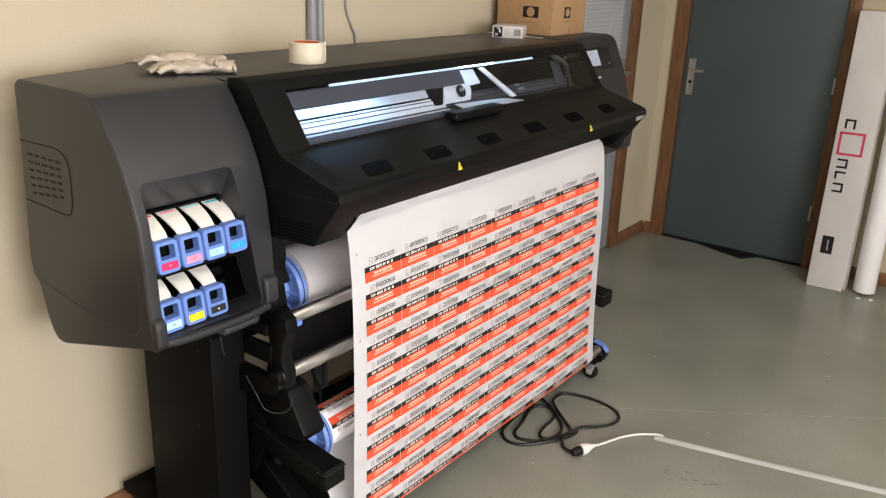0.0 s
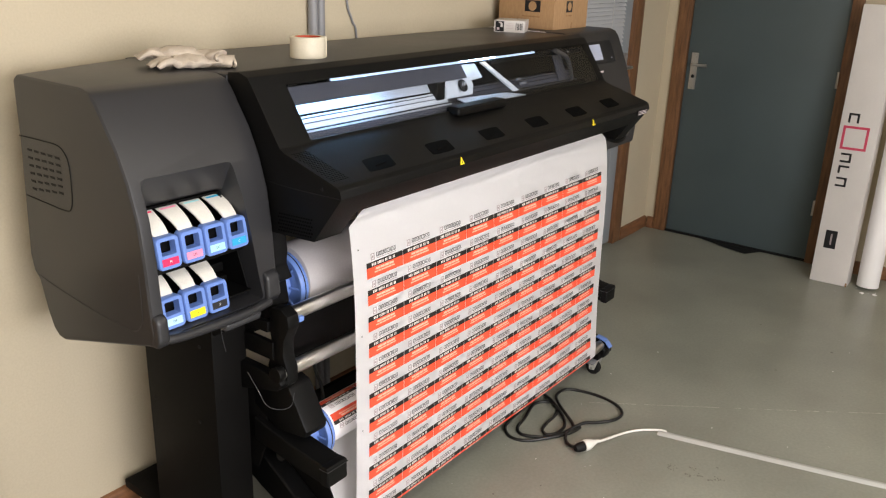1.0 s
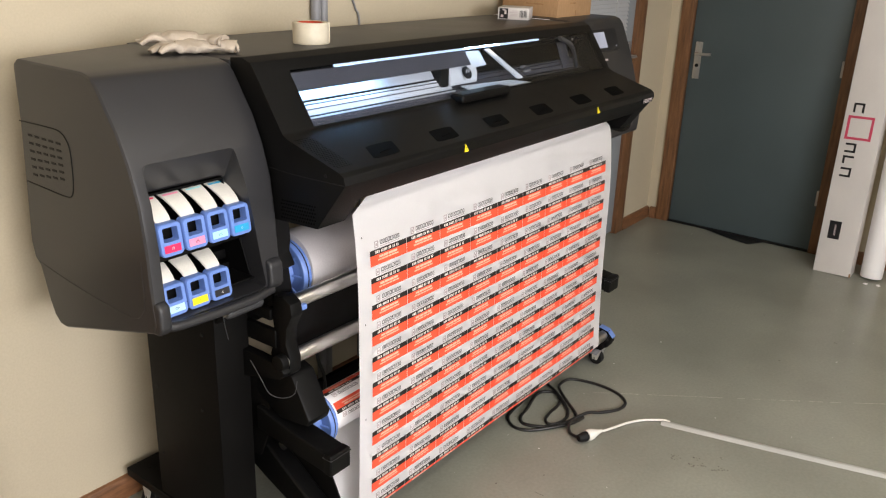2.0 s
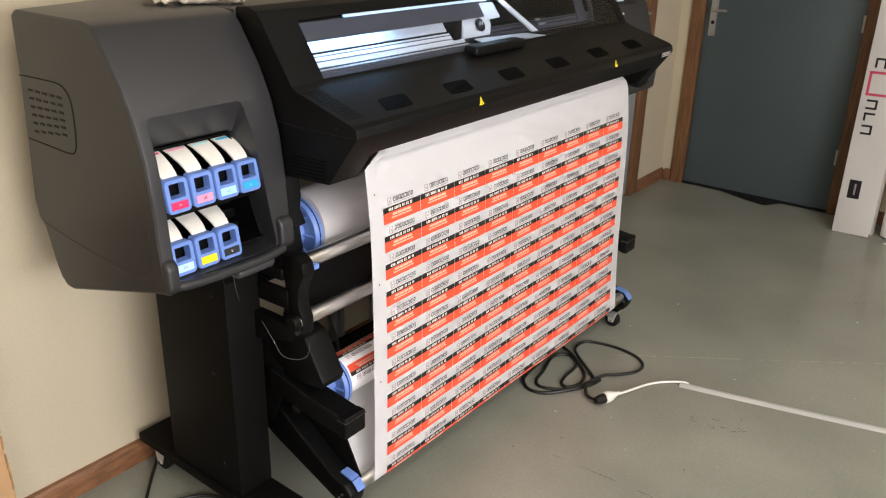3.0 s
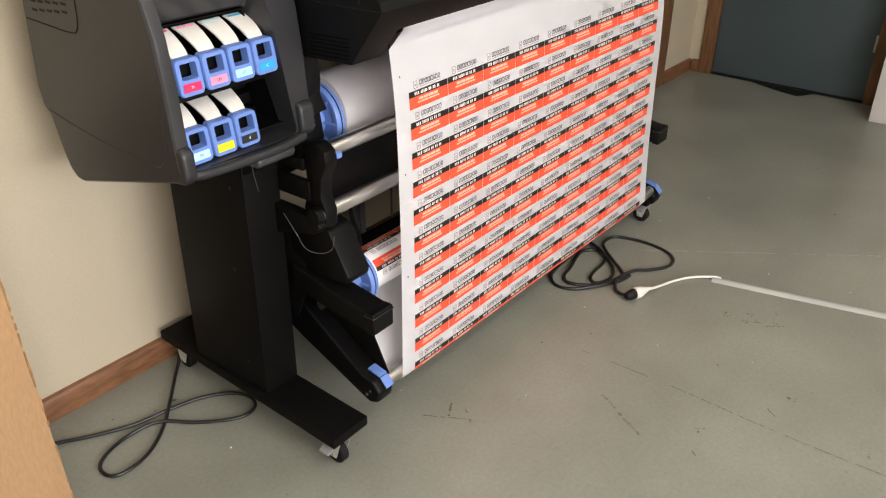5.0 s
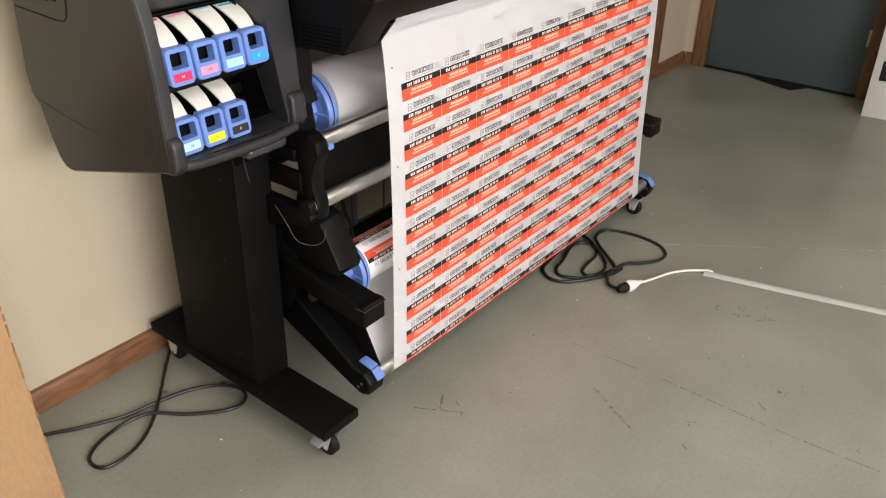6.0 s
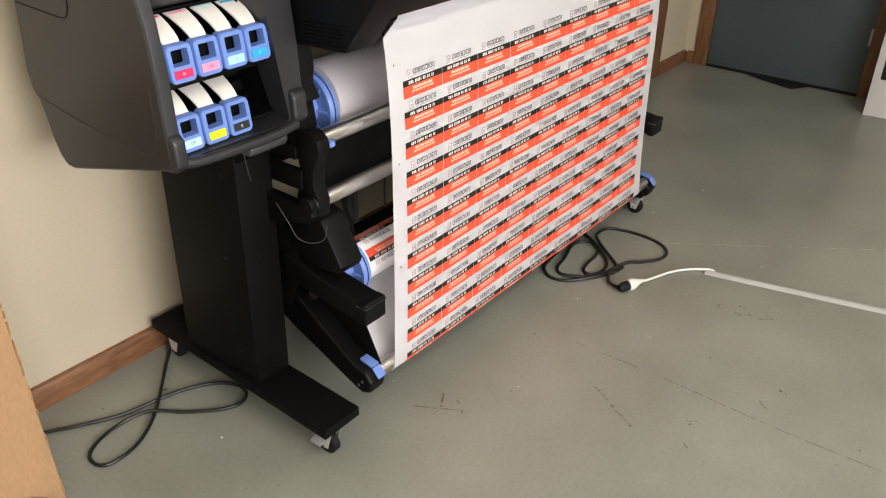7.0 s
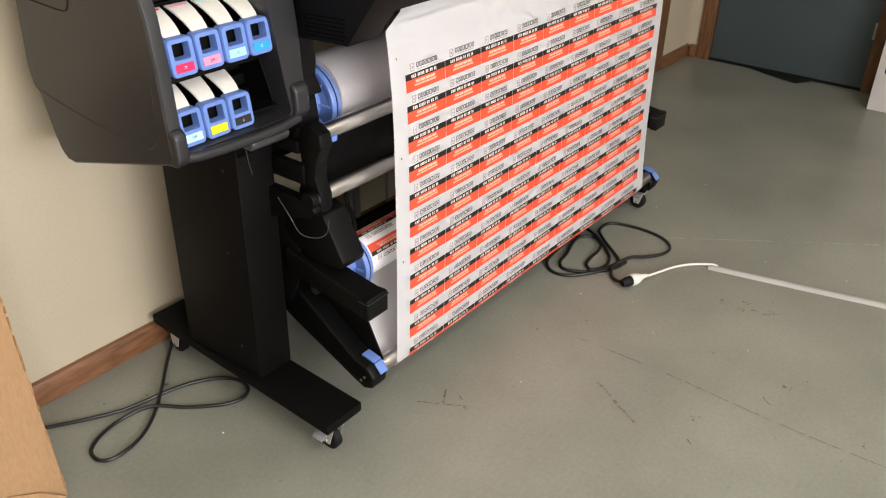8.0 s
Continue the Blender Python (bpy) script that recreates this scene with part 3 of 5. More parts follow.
band("inner_cover", 0.468, 1.205, 0.045, 0.37, 0.012, SLATE, "smoked grey inner cover strip")
# right piece coloured black to keep the unlit end of the window dark
band("inner_cover", 1.37, 1.985, 0.05, 0.145, 0.014, BLACKP)
band("led_strip", 0.635, 1.66, -0.015, 0.028, 0.014, LED_DIM, "cool white lamp strip", thick=0.003)
part("led_strip", box(0.49, 0.80, -0.500, -0.494, 1.306, 1.314), LED, pr, "cool white lamp strip")
part("led_strip", box(0.49, 0.84, -0.526, -0.521, 1.2985, 1.3015), LED, pr, "cool white lamp strip")
for s0, s1, back, mm in ((0.10, 0.53, 0.075, RAILW), (0.53, 0.575, 0.085, BLACKP), (0.575, 0.605, 0.070, RAILW), (0.605, 0.63, 0.080, BLACKP),
                         (0.63, 0.815, 0.068, RAILW), (0.70, 0.708, 0.064, SLATE), (0.815, 0.845, 0.076, BLACKP), (0.845, 0.88, 0.060, RAILW), (0.88, 1.12, 0.030, SLATE)):
    band("rail", 0.467, 1.14, s0, s1, back, mm)
    # the same rails beyond the carriage, their lack of light put into dark colours
    band("rail", 1.142, 1.990, s0, s1, back + 0.02, SLATE if mm is RAILW and s0 > 0.56 else BLACKP)
part("rear_plate", box(0.475, 1.995, -0.215, -0.2015, 1.105, 1.343), BLACKP, pr)
# the carriage: a white lit housing with a dark round badge and a slanting strut
cr = part("carriage", prism([(-0.500, 1.300), (-0.515, 1.270), (-0.515, 1.238), (-0.44, 1.238), (-0.44, 1.300)], 1.13, 1.275, 0.006), RAILW, pr, "white print carriage behind the window")
part("carriage_tower", plate([(1.218, -0.514, 1.283), (1.325, -0.514, 1.288), (1.300, -0.498, 1.333), (1.219, -0.498, 1.335)], 0.012, bevel=0.002), RAILW, cr)
# added block: gives the shade left of the carriage and stops light spilling
part("carriage_shade_block", box(1.085, 1.128, -0.512, -0.445, 1.236, 1.300, 0.006), BLACKP, cr, "black block standing in for shade beside the carriage")
part("strut", plate([(1.292, -0.520, 1.338), (1.315, -0.520, 1.338), (1.470, -0.560, 1.236), (1.440, -0.560, 1.236)], 0.008, bevel=0.001), RAILW, cr, "slanting white strut")
part("badge", rod((1.208, -0.5185, 1.273), (1.208, -0.522, 1.275), 0.020, 28), DARKFILM, cr, "dark round badge")
for k in (-1, 1):
    part("badge_bar", plate([(1.208 + k * 0.006 - 0.0022, -0.5228, 1.264), (1.208 + k * 0.006 + 0.0022, -0.5228, 1.264), (1.208 + k * 0.006 + 0.0034, -0.5228, 1.285), (1.208 + k * 0.006 - 0.0010, -0.5228, 1.285)], 0.0006), RAILW, cr)
# stretch of the top strip made overbright, added to light the carriage
band("led_strip", 1.215, 1.40, -0.016, 0.008, 0.010, LED_CAR, "stretch of lamp strip brightened to light the carriage", thick=0.003)
# pool of light on the platen, built as a white plate
part("platen_light_patch", plate([(1.18, -0.572, 1.224), (1.50, -0.578, 1.2225), (1.43, -0.540, 1.232), (1.18, -0.520, 1.236)], 0.003), RAILW, pr, "white patch standing in for light on the platen")
for bx, bz, bw in ((1.545, 1.262, 0.012), (1.575, 1.246, 0.020)):
    part("rail_mark", box(bx - bw, bx + bw, -0.520, -0.512, bz - 0.004, bz + 0.004, 0.002), PIPE, pr, "small grey mark on the rail")
# smoky arc reflection in the window, modelled as a grey tube
part("reflection_arc", tube([(1.761, -0.53, 1.345), (1.845, -0.53, 1.318), (1.885, -0.53, 1.275), (1.905, -0.53, 1.228)], 0.008, 10), GREYL, pr, "grey tube shaped as an arc reflection")
part("end_plate", plate([(1.865, -0.50, 1.225), (1.93, -0.50, 1.225), (1.90, -0.47, 1.335), (1.84, -0.47, 1.335)], 0.004), SLATE, pr)
part("end_screw", rod((1.86, -0.527, 1.336), (1.86, -0.531, 1.334), 0.0035, 10), PIPE, pr)

# right cover with the display
rside = [(-0.03, 1.365), (-0.05, 1.378), (-0.385, 1.380), (-0.412, 1.372), (-0.430, 1.350), (-0.480, 1.235), (-0.525, 1.095), (-0.555, 1.00), (-0.548, 0.905), (-0.30, 0.83), (-0.11, 0.88)]
rc = part("right_cover", prism(rside, 2.0655, 2.50, 0.034, 4, 25), GREYP, pr, "dark grey rounded end cover", 30)


def rface(x, s, up):
    a, b = Vector((x, -0.430, 1.350)), Vector((x, -0.480, 1.235))
    n = Vector((0, -0.917, 0.399))
    return a + (b - a) * s + n * up


part("display_bezel", plate([rface(2.165, 0.85, 0.004), rface(2.395, 0.85, 0.004), rface(2.395, 0.10, 0.004), rface(2.165, 0.10, 0.004)], 0.006, bevel=0.002), DARKFILM, rc, "black display bezel")
part("display_screen", plate([rface(2.185, 0.72, 0.0052), rface(2.285, 0.72, 0.0052), rface(2.285, 0.20, 0.0052), rface(2.185, 0.20, 0.0052)], 0.001), SCREEN, rc, "small lit screen")
part("status_light", rod(rface(2.365, 0.70, 0.003), rface(2.365, 0.70, 0.0055), 0.003, 10), SCREEN, rc)
part("name_bars", plate([rface(2.20, 1.14, 0.0012), rface(2.265, 1.14, 0.0012), rface(2.265, 1.08, 0.0012), rface(2.20, 1.08, 0.0012)], 0.002), INK_GREY, rc)
part("lower_latch", box(2.09, 2.20, -0.66, -0.55, 0.985, 1.06, 0.02, 3), GREYL, rc, "dark grey latch block")
part("latch_bar", tube([(1.95, -0.66, 1.02), (2.02, -0.69, 1.00), (2.10, -0.68, 1.01), (2.16, -0.62, 1.06)], 0.009), BLACKP, rc)

# stand
FX0, FX1 = 0.212, 0.335


def stand_leg(dx):
    part("column", box(0.236 + dx, 0.345 + dx, -0.470, -0.178, 0.118, 0.80, 0.006), BLACKM, pr, "black steel column")
    bm = box(FX0 + dx, FX1 + dx, -0.735, 0.000, 0.090, 0.118, 0.004)
    for v in bm.verts:
        v.co.x += 0.026 * (v.co.y + 0.735) / 0.735
    part("foot", bm, BLACKM, pr, "black steel foot")
    for cy in (-0.70, -0.05):
        part("foot_bolt", rod((0.285 + dx, cy, 0.117), (0.285 + dx, cy, 0.1195), 0.006, 8), BLACKP, pr)
    part("column_rib", box(0.345 + dx, 0.362 + dx, -0.44, -0.20, 0.125, 0.79, 0.004), BLACKM, pr)
    caster(0.262 + dx, -0.698, -1)
    caster(0.276 + dx, -0.066, 1)


def caster(cx, cy, side):
    bm = box(cx - 0.020, cx + 0.020, cy - 0.026, cy + 0.024, 0.080, 0.0898, 0.002)
    for s in (-1, 1):
        plate([(cx + s * 0.019, cy - 0.026, 0.082), (cx + s * 0.019, cy + 0.024, 0.082), (cx + s * 0.019, cy + 0.014, 0.024), (cx + s * 0.019, cy - 0.008, 0.024)], 0.0025, bm)
    ca = part("caster", bm, ZINC, pr, "zinc-plated swivel fork")
    part("wheel", lathe([(0.004, -0.012), (0.027, -0.012), (0.031, -0.009), (0.031, 0.009), (0.027, 0.012), (0.004, 0.012)], (cx, cy + 0.004, 0.031), (1, 0, 0), 24), RUBBER, ca, "black rubber wheel")
    part("axle", rod((cx - 0.021, cy + 0.004, 0.031), (cx + 0.021, cy + 0.004, 0.031), 0.004, 10), CHROME, ca)
    part("brake_pedal", plate([(cx + side * 0.058, cy - 0.022, 0.066), (cx + side * 0.020, cy - 0.022, 0.076), (cx + side * 0.020, cy + 0.016, 0.076), (cx + side * 0.058, cy + 0.010, 0.066)][::side], 0.006, bevel=0.0015), PIPE, ca, "grey brake pedal")


stand_leg(0.0)
stand_leg(1.745)
for sy, sz in ((-0.205, 0.475), (-0.40, 0.475), (-0.42, 0.70), (-0.205, 0.26), (-0.41, 0.20)):
    part("screw", rod((0.2335, sy, sz), (0.2365, sy, sz), 0.005, 10), RUBBER, pr)
part("cross_beam", box(0.346, 1.981, -0.36, -0.28, 0.64, 0.80, 0.006), BLACKM, pr, "black steel cross beam")
# low dark strip across the back, between the legs
part("rear_strip", box(0.346, 1.981, -0.19, -0.17, 0.125, 0.21, 0.004), BLACKM, pr)
part("hanging_cable", tube([(0.80, -0.24, 0.82), (0.805, -0.25, 0.65), (0.81, -0.25, 0.52), (0.81, -0.25, 0.41), (0.805, -0.25, 0.37), (0.815, -0.25, 0.327), (0.831, -0.25, 0.29), (0.839, -0.25, 0.247), (0.85, -0.24, 0.18)], 0.006, 8), CABLE, pr, "black cable")
part("mid_cover", plate([(0.42, -0.555, 0.775), (1.93, -0.555, 0.775), (1.93, -0.50, 0.60), (0.42, -0.50, 0.60)], 0.004), BLACKP, pr, "black cover between the bars")
part("leg_gusset", prism([(-0.468, 0.74), (-0.52, 0.80), (-0.40, 0.86), (-0.20, 0.86), (-0.20, 0.74)], 0.24, 0.352, 0.006), BLACKM, pr)
part("leg_gusset", prism([(-0.468, 0.74), (-0.52, 0.80), (-0.40, 0.86), (-0.20, 0.86), (-0.20, 0.74)], 1.985, 2.097, 0.006), BLACKM, pr)

# bars with their brackets
for bx0, bx1, by, bz in ((0.37, 1.99, -0.600, 0.796), (0.334, 2.03, -0.600, 0.645)):
    part("guide_bar", rod((bx0, by, bz), (bx1, by, bz), 0.019, 28, bevel=0.002), STEEL, pr, "satin steel guide bar")
for cx in (0.322, 2.012):
    part("bar_collar", rod((cx, -0.600, 0.645), (cx + 0.022, -0.600, 0.645), 0.0215, 24, bevel=0.003), BLACKP, pr, "black bar collar")
for dx in (0.0, 1.645):
    bk = part("bar_bracket", prism([(-0.565, 0.815), (-0.600, 0.822), (-0.628, 0.806), (-0.632, 0.775), (-0.612, 0.735), (-0.608, 0.690), (-0.622, 0.655), (-0.622, 0.615), (-0.600, 0.596),
                           (-0.560, 0.600), (-0.548, 0.65), (-0.566, 0.70), (-0.560, 0.76)], 0.345 + dx, 0.385 + dx, 0.008, 2), BLACKP, pr, "black curved bar bracket")
    part("bracket_arm", prism([(-0.44, 0.645), (-0.44, 0.556), (-0.515, 0.578), (-0.603, 0.600), (-0.622, 0.622), (-0.608, 0.640), (-0.52, 0.644)], 0.323 + dx, 0.351 + dx, 0.005), BLACKP, pr, "black bracket arm")
    part("bar_lock", box(0.386 + dx, 0.403 + dx, -0.628, -0.612, 0.778, 0.792, 0.003), BLUE, bk, "small blue lock tab")
part("hub_holder", prism([(-0.30, 1.03), (-0.535, 1.03), (-0.545, 0.94), (-0.540, 0.905), (-0.56, 0.87), (-0.535, 0.86), (-0.545, 0.80), (-0.52, 0.76), (-0.44, 0.755), (-0.30, 0.80)], 0.3595, 0.432, 0.006), BLACKP, pr, "black spindle holder")
part("hub_holder", prism([(-0.40, 0.90), (-0.47, 0.93), (-0.53, 0.905), (-0.56, 0.87), (-0.60, 0.82), (-0.60, 0.74), (-0.56, 0.70), (-0.44, 0.72), (-0.40, 0.80)], 1.985, 2.06, 0.012), BLACKP, pr, "black spindle holder")
for sx in (0.340, 1.985):
    part("bracket_strut", box(sx, sx + 0.016, -0.575, -0.462, 0.672, 0.722, 0.004), BLACKP, pr, "black strut between column and bracket")
    part("bracket_strut", box(sx, sx + 0.016, -0.560, -0.462, 0.745, 0.775, 0.004), BLACKP, pr)
# take-up drive box, lever and lower tension arm on each side
part("drive_box", prism([(-0.47, 0.585), (-0.575, 0.604), (-0.607, 0.594), (-0.667, 0.486), (-0.660, 0.466), (-0.56, 0.455), (-0.47, 0.50)], 0.362, 0.440, 0.007, 2), BLACKP, pr, "black take-up drive box")
part("drive_box", prism([(-0.47, 0.56), (-0.585, 0.57), (-0.632, 0.55), (-0.652, 0.445), (-0.645, 0.425), (-0.56, 0.435), (-0.47, 0.48)], 1.965, 2.045, 0.010, 2), BLACKP, pr, "black take-up end box")
for lx0, lx1 in ((0.348, 0.418), (1.926, 1.998)):
    lv = part("lever_arm", prism([(-0.48, 0.470), (-0.60, 0.443), (-0.744, 0.422), (-0.754, 0.411), (-0.754, 0.376), (-0.742, 0.366), (-0.62, 0.378), (-0.48, 0.400)], lx0, lx1, 0.008, 3), BLACKP, pr, "black lever arm with a capped end")
    part("arm_cap", box(lx0 - 0.002, lx1 + 0.002, -0.758, -0.728, 0.364, 0.424, 0.008, 3), BLACKP, lv)
    part("cap_seam", box(lx0 - 0.0025, lx1 + 0.0025, -0.7585, -0.7275, 0.4125, 0.4140), GREYL, lv)
for ax, dy, dz in ((0.392, -0.022, 0.0), (1.985, -0.048, -0.018)):
    arm = part("tension_arm", prism([(-0.34, 0.400), (-0.34, 0.262), (-0.45, 0.205), (-0.54, 0.166 + dz / 2), (-0.625 + dy, 0.118 + dz), (-0.668 + dy, 0.100 + dz), (-0.697 + dy, 0.112 + dz), (-0.703 + dy, 0.145 + dz), (-0.680 + dy, 0.172 + dz), (-0.640 + dy, 0.182 + dz)], ax, ax + 0.058, 0.010, 3), BLACKP, pr, "black tension bar arm")
    part("arm_clip", plate([(ax + 0.024, -0.642 + dy, 0.1830 + dz), (ax + 0.052, -0.642 + dy, 0.1830 + dz), (ax + 0.052, -0.684 + dy, 0.1745 + dz), (ax + 0.024, -0.684 + dy, 0.1745 + dz)], 0.006, bevel=0.002), BLUE, arm, "blue release clip")
    part("arm_clip_front", plate([(ax + 0.052, -0.6845 + dy, 0.1740 + dz), (ax + 0.052, -0.7065 + dy, 0.150 + dz), (ax + 0.024, -0.7065 + dy, 0.150 + dz), (ax + 0.024, -0.6845 + dy, 0.1740 + dz)], 0.004, bevel=0.001), BLUE, arm)
    for sy2, sz2 in ((-0.66, 0.125), (-0.672, 0.140)):
        part("arm_screw", rod((ax - 0.0015, sy2 + dy, sz2 + dz), (ax + 0.001, sy2 + dy, sz2 + dz), 0.004, 10), STEEL, arm)
for sx in (0.4505, 1.9805):
    part("tension_plate", prism([(-0.46, 0.405), (-0.46, 0.262), (-0.640, 0.125), (-0.708, 0.168), (-0.650, 0.285), (-0.596, 0.375)], sx, sx + 0.004, 0.001), BLACKM, pr, "black tension bar plate")
for sx in (0.364, 1.955):
    part("take_up_panel", prism([(-0.36, 0.62), (-0.36, 0.30), (-0.47, 0.30), (-0.52, 0.42), (-0.50, 0.60)], sx, sx + 0.008, 0.002), BLACKM, pr, "black take-up side panel")
part("tension_bar", rod((0.445, -0.6925, 0.140), (2.00, -0.7175, 0.140), 0.021, 28, bevel=0.003), STEEL, pr, "satin steel tension bar")
part("lower_shaft", rod((0.40, -0.52, 0.335), (2.0, -0.52, 0.335), 0.014, 20), STEEL, pr, "satin steel shaft")
part("sheet_guard", plate([(0.463, -0.46, 0.40), (0.463, -0.60, 0.345), (0.466, -0.652, 0.185), (0.466, -0.60, 0.17), (0.463, -0.46, 0.27)], 0.004), BLACKP, pr)
part("sensor_wire", tube([(0.238, -0.600, 0.690), (0.234, -0.640, 0.655), (0.246, -0.655, 0.615), (0.285, -0.660, 0.588), (0.325, -0.655, 0.580), (0.350, -0.640, 0.600)], 0.0009, 6), GREYL, pr, "thin grey wire")
part("sensor_wire", tube([(0.232, -0.520, 0.83), (0.228, -0.520, 0.80), (0.230, -0.522, 0.76), (0.238, -0.522, 0.72)], 0.0009, 6), GREYL, pr)

# ---- ink cartridges ----


def cartridge(x, z, ink, mark, label):
    c = thing("ink_cartridge", (x, -0.45, z), label, "cartridge", "ink cartridges in the bay")
    part("body", box(x - 0.024, x + 0.024, -0.535, -0.38, z + 0.002, z + 0.060, 0.004), BLACKP, c, "black shell")
    bm = bmesh.new()
    ring = []
    for k in range(7):
        t = k / 6
        yy, zz = -0.475 - 0.070 * math.sin(t * 1.45), z + 0.110 - 0.052 * (t ** 1.25)
        xl, xr = x - 0.027 + 0.014 * t ** 1.5, x + 0.025 - 0.007 * t ** 0.8
        ring.append([bm.verts.new(p) for p in ((xl, yy, zz), (xr, yy, zz), (xr, yy + 0.003, zz - 0.002), (xl, yy + 0.003, zz - 0.002))])
    for ra, rb in zip(ring, ring[1:]):
        for i in range(4):
            bm.faces.new((ra[i], ra[(i + 1) % 4], rb[(i + 1) % 4], rb[i]))
    bm.faces.new(ring[0])
    bm.faces.new(ring[-1][::-1])
    part("card_face", bm, LABELW, c, "off-white curved card face", 50)
    part("colour_stripe", plate([(x - 0.021, -0.4892, z + 0.1042), (x + 0.017, -0.4892, z + 0.1042), (x + 0.019, -0.4812, z + 0.1090), (x - 0.021, -0.4812, z + 0.1090)], 0.0008), SWATCH[ink], c)
    part("card_side", plate([(x - 0.0240, -0.538, z + 0.060), (x - 0.0110, -0.546, z + 0.060), (x - 0.0110, -0.546, z + 0.010), (x - 0.0240, -0.538, z + 0.010)], 0.002), LABELW, c)
    bm = bmesh.new()
    w, h = 0.0585, 0.071

    def up(a, b, d):
        return Vector((x + a, -0.570 + (b + h / 2) * 0.16 + d, z + h / 2 + b))
    outer = rounded(w, h, 0.010)
    inner = [(a, b + 0.0115) for a, b in rounded(w - 0.021, 0.031, 0.003)]
    rows = [[bm.verts.new(up(a * s, b * (1 - (1 - s) * 0.7), d)) for a, b in outer] for s, d in ((0.97, 0.024), (1.0, 0.010), (1.0, 0.003), (0.94, 0.0))]
    rows += [[bm.verts.new(up(a, b, d)) for a, b in inner] for d in (0.0, 0.022)]
    for ra, rb in zip(rows, rows[1:]):
        for i in range(len(ra)):
            j = (i + 1) % len(ra)
            bm.faces.new((ra[i], ra[j], rb[j], rb[i]))
    hd2 = part("handle_frame", bm, BLUE, c, "periwinkle blue pull frame")
    part("swatch", plate([up(-0.0205, -0.0265, -0.0012), up(0.0205, -0.0265, -0.0012), up(0.0205, -0.0105, -0.0012), up(-0.0205, -0.0105, -0.0012)], 0.001), SWATCH[ink], hd2)
    part("swatch_letters", lettering(mark, 0.0080, (1, 0, 0), up(0, 0, 0) - up(0, -0.01, 0), up(0, -0.0185, -0.0020)), INK_WHITE if ink in ("black", "crimson", "cyan") else INK_BLACK, hd2)


for x, ink, mark in ((0.071, "crimson", "M"), (0.134, "pink", "LM"), (0.197, "pale_cyan", "LC"), (0.259, "cyan", "C")):
    cartridge(x, 0.998, ink, mark, "blue-framed ink cartridge with %s swatch in upper row" % ink.replace("_", " "))
for x, ink, mark in ((0.069, "sky", "OP"), (0.131, "yellow", "Y"), (0.193, "black", "K")):
    cartridge(x, 0.858, ink, mark, "blue-framed ink cartridge with %s swatch in lower row" % ink)

# ---- media: supply roll, printed web, take-up roll ----
PX0, PX1 = 0.497, 1.915
sr = thing("media_supply_roll", (1.2, -0.468, 0.81), "white vinyl media roll on blue end hubs", "roll")
# roll colour already holds the shade under the hood
part("media", rod((0.497, -0.462, 0.822), (1.935, -0.462, 0.822), 0.094, 64, bevel=0.002), ROLL_SHADED, sr)


def hub(x, s, y, z, r, parent):
    bm = lathe([(0.0, -0.045), (r * 0.42, -0.045), (r * 0.45, -0.040), (r * 0.50, -0.016), (r * 0.84, -0.014), (r * 0.86, -0.018), (r * 0.97, -0.018), (r, -0.014), (r, 0.006), (r * 0.96, 0.010), (0.0, 0.010)], (x, y, z), (s, 0, 0), 48)
    h = part("hub", bm, BLUE, parent, "ribbed periwinkle blue hub")
    for k in range(8):
        a = 2 * math.pi * k / 8
        p, q = (x - s * 0.020, y + r * 0.48 * math.cos(a), z + r * 0.48 * math.sin(a)), (x - s * 0.016, y + r * 0.86 * math.cos(a), z + r * 0.86 * math.sin(a))
        part("rib", rod(p, q, 0.0035, 8), BLUE, h)
    part("groove", lathe([(r * 1.002, -0.006), (r * 1.004, -0.004), (r * 1.002, -0.002)], (x, y, z), (s, 0, 0), 48), DARKFILM, h)


hub(0.486, 1, -0.466, 0.816, 0.088, sr)
hub(1.945, -1, -0.468, 0.812, 0.082, sr)
part("spindle", rod((0.385, -0.468, 0.812), (2.0, -0.468, 0.812), 0.016, 16), STEEL, sr)

BAR_R = 0.0228
WEB_Z = (0.14, 0.30, 0.50, 0.70, 0.80, 0.87, 0.93, 0.98, 1.017)
WEB_Y = (-0.7155, -0.7175, -0.7185, -0.7165, -0.7140, -0.7105, -0.7050, -0.6990, -0.6935)


def web(x, z):
    """A point of the hanging web; below the bar's axis it wraps under the tension bar, which stands further out at its far end."""
    u = (x - PX0) / (PX1 - PX0)
    y = float(np.interp(max(z, 0.14), WEB_Z, WEB_Y)) - 0.025 * u * min(max((1.02 - z) / 0.88, 0.0), 1.0) ** 4
    y += 0.0014 * math.sin(x * 7.0) * math.sin(z * 5.0) * min(max((1.0 - z) * 6, 0.0), 1.0)
    if z < 0.14:
        a = min((0.14 - z) / BAR_R, 2.4)
        return Vector((x, y + BAR_R * (1 - math.cos(a)), 0.14 - BAR_R * math.sin(a)))
    return Vector((x, y, z))


def sheet(rows, thick=0.0006):
    """A thin sheet through rows of points."""
    bm = bmesh.new()
    rows = [[bm.verts.new(p) for p in row] for row in rows]
    for ra, rb in zip(rows, rows[1:]):
        for i in range(len(ra) - 1):
            bm.faces.new((ra[i], ra[i + 1], rb[i + 1], rb[i]))
    bmesh.ops.solidify(bm, geom=list(bm.faces), thickness=thick)
    return bm


pm = thing("printed_media", (1.2, -0.68, 0.14), "white vinyl web printed with rows of orange-red labels", "printed sheet")
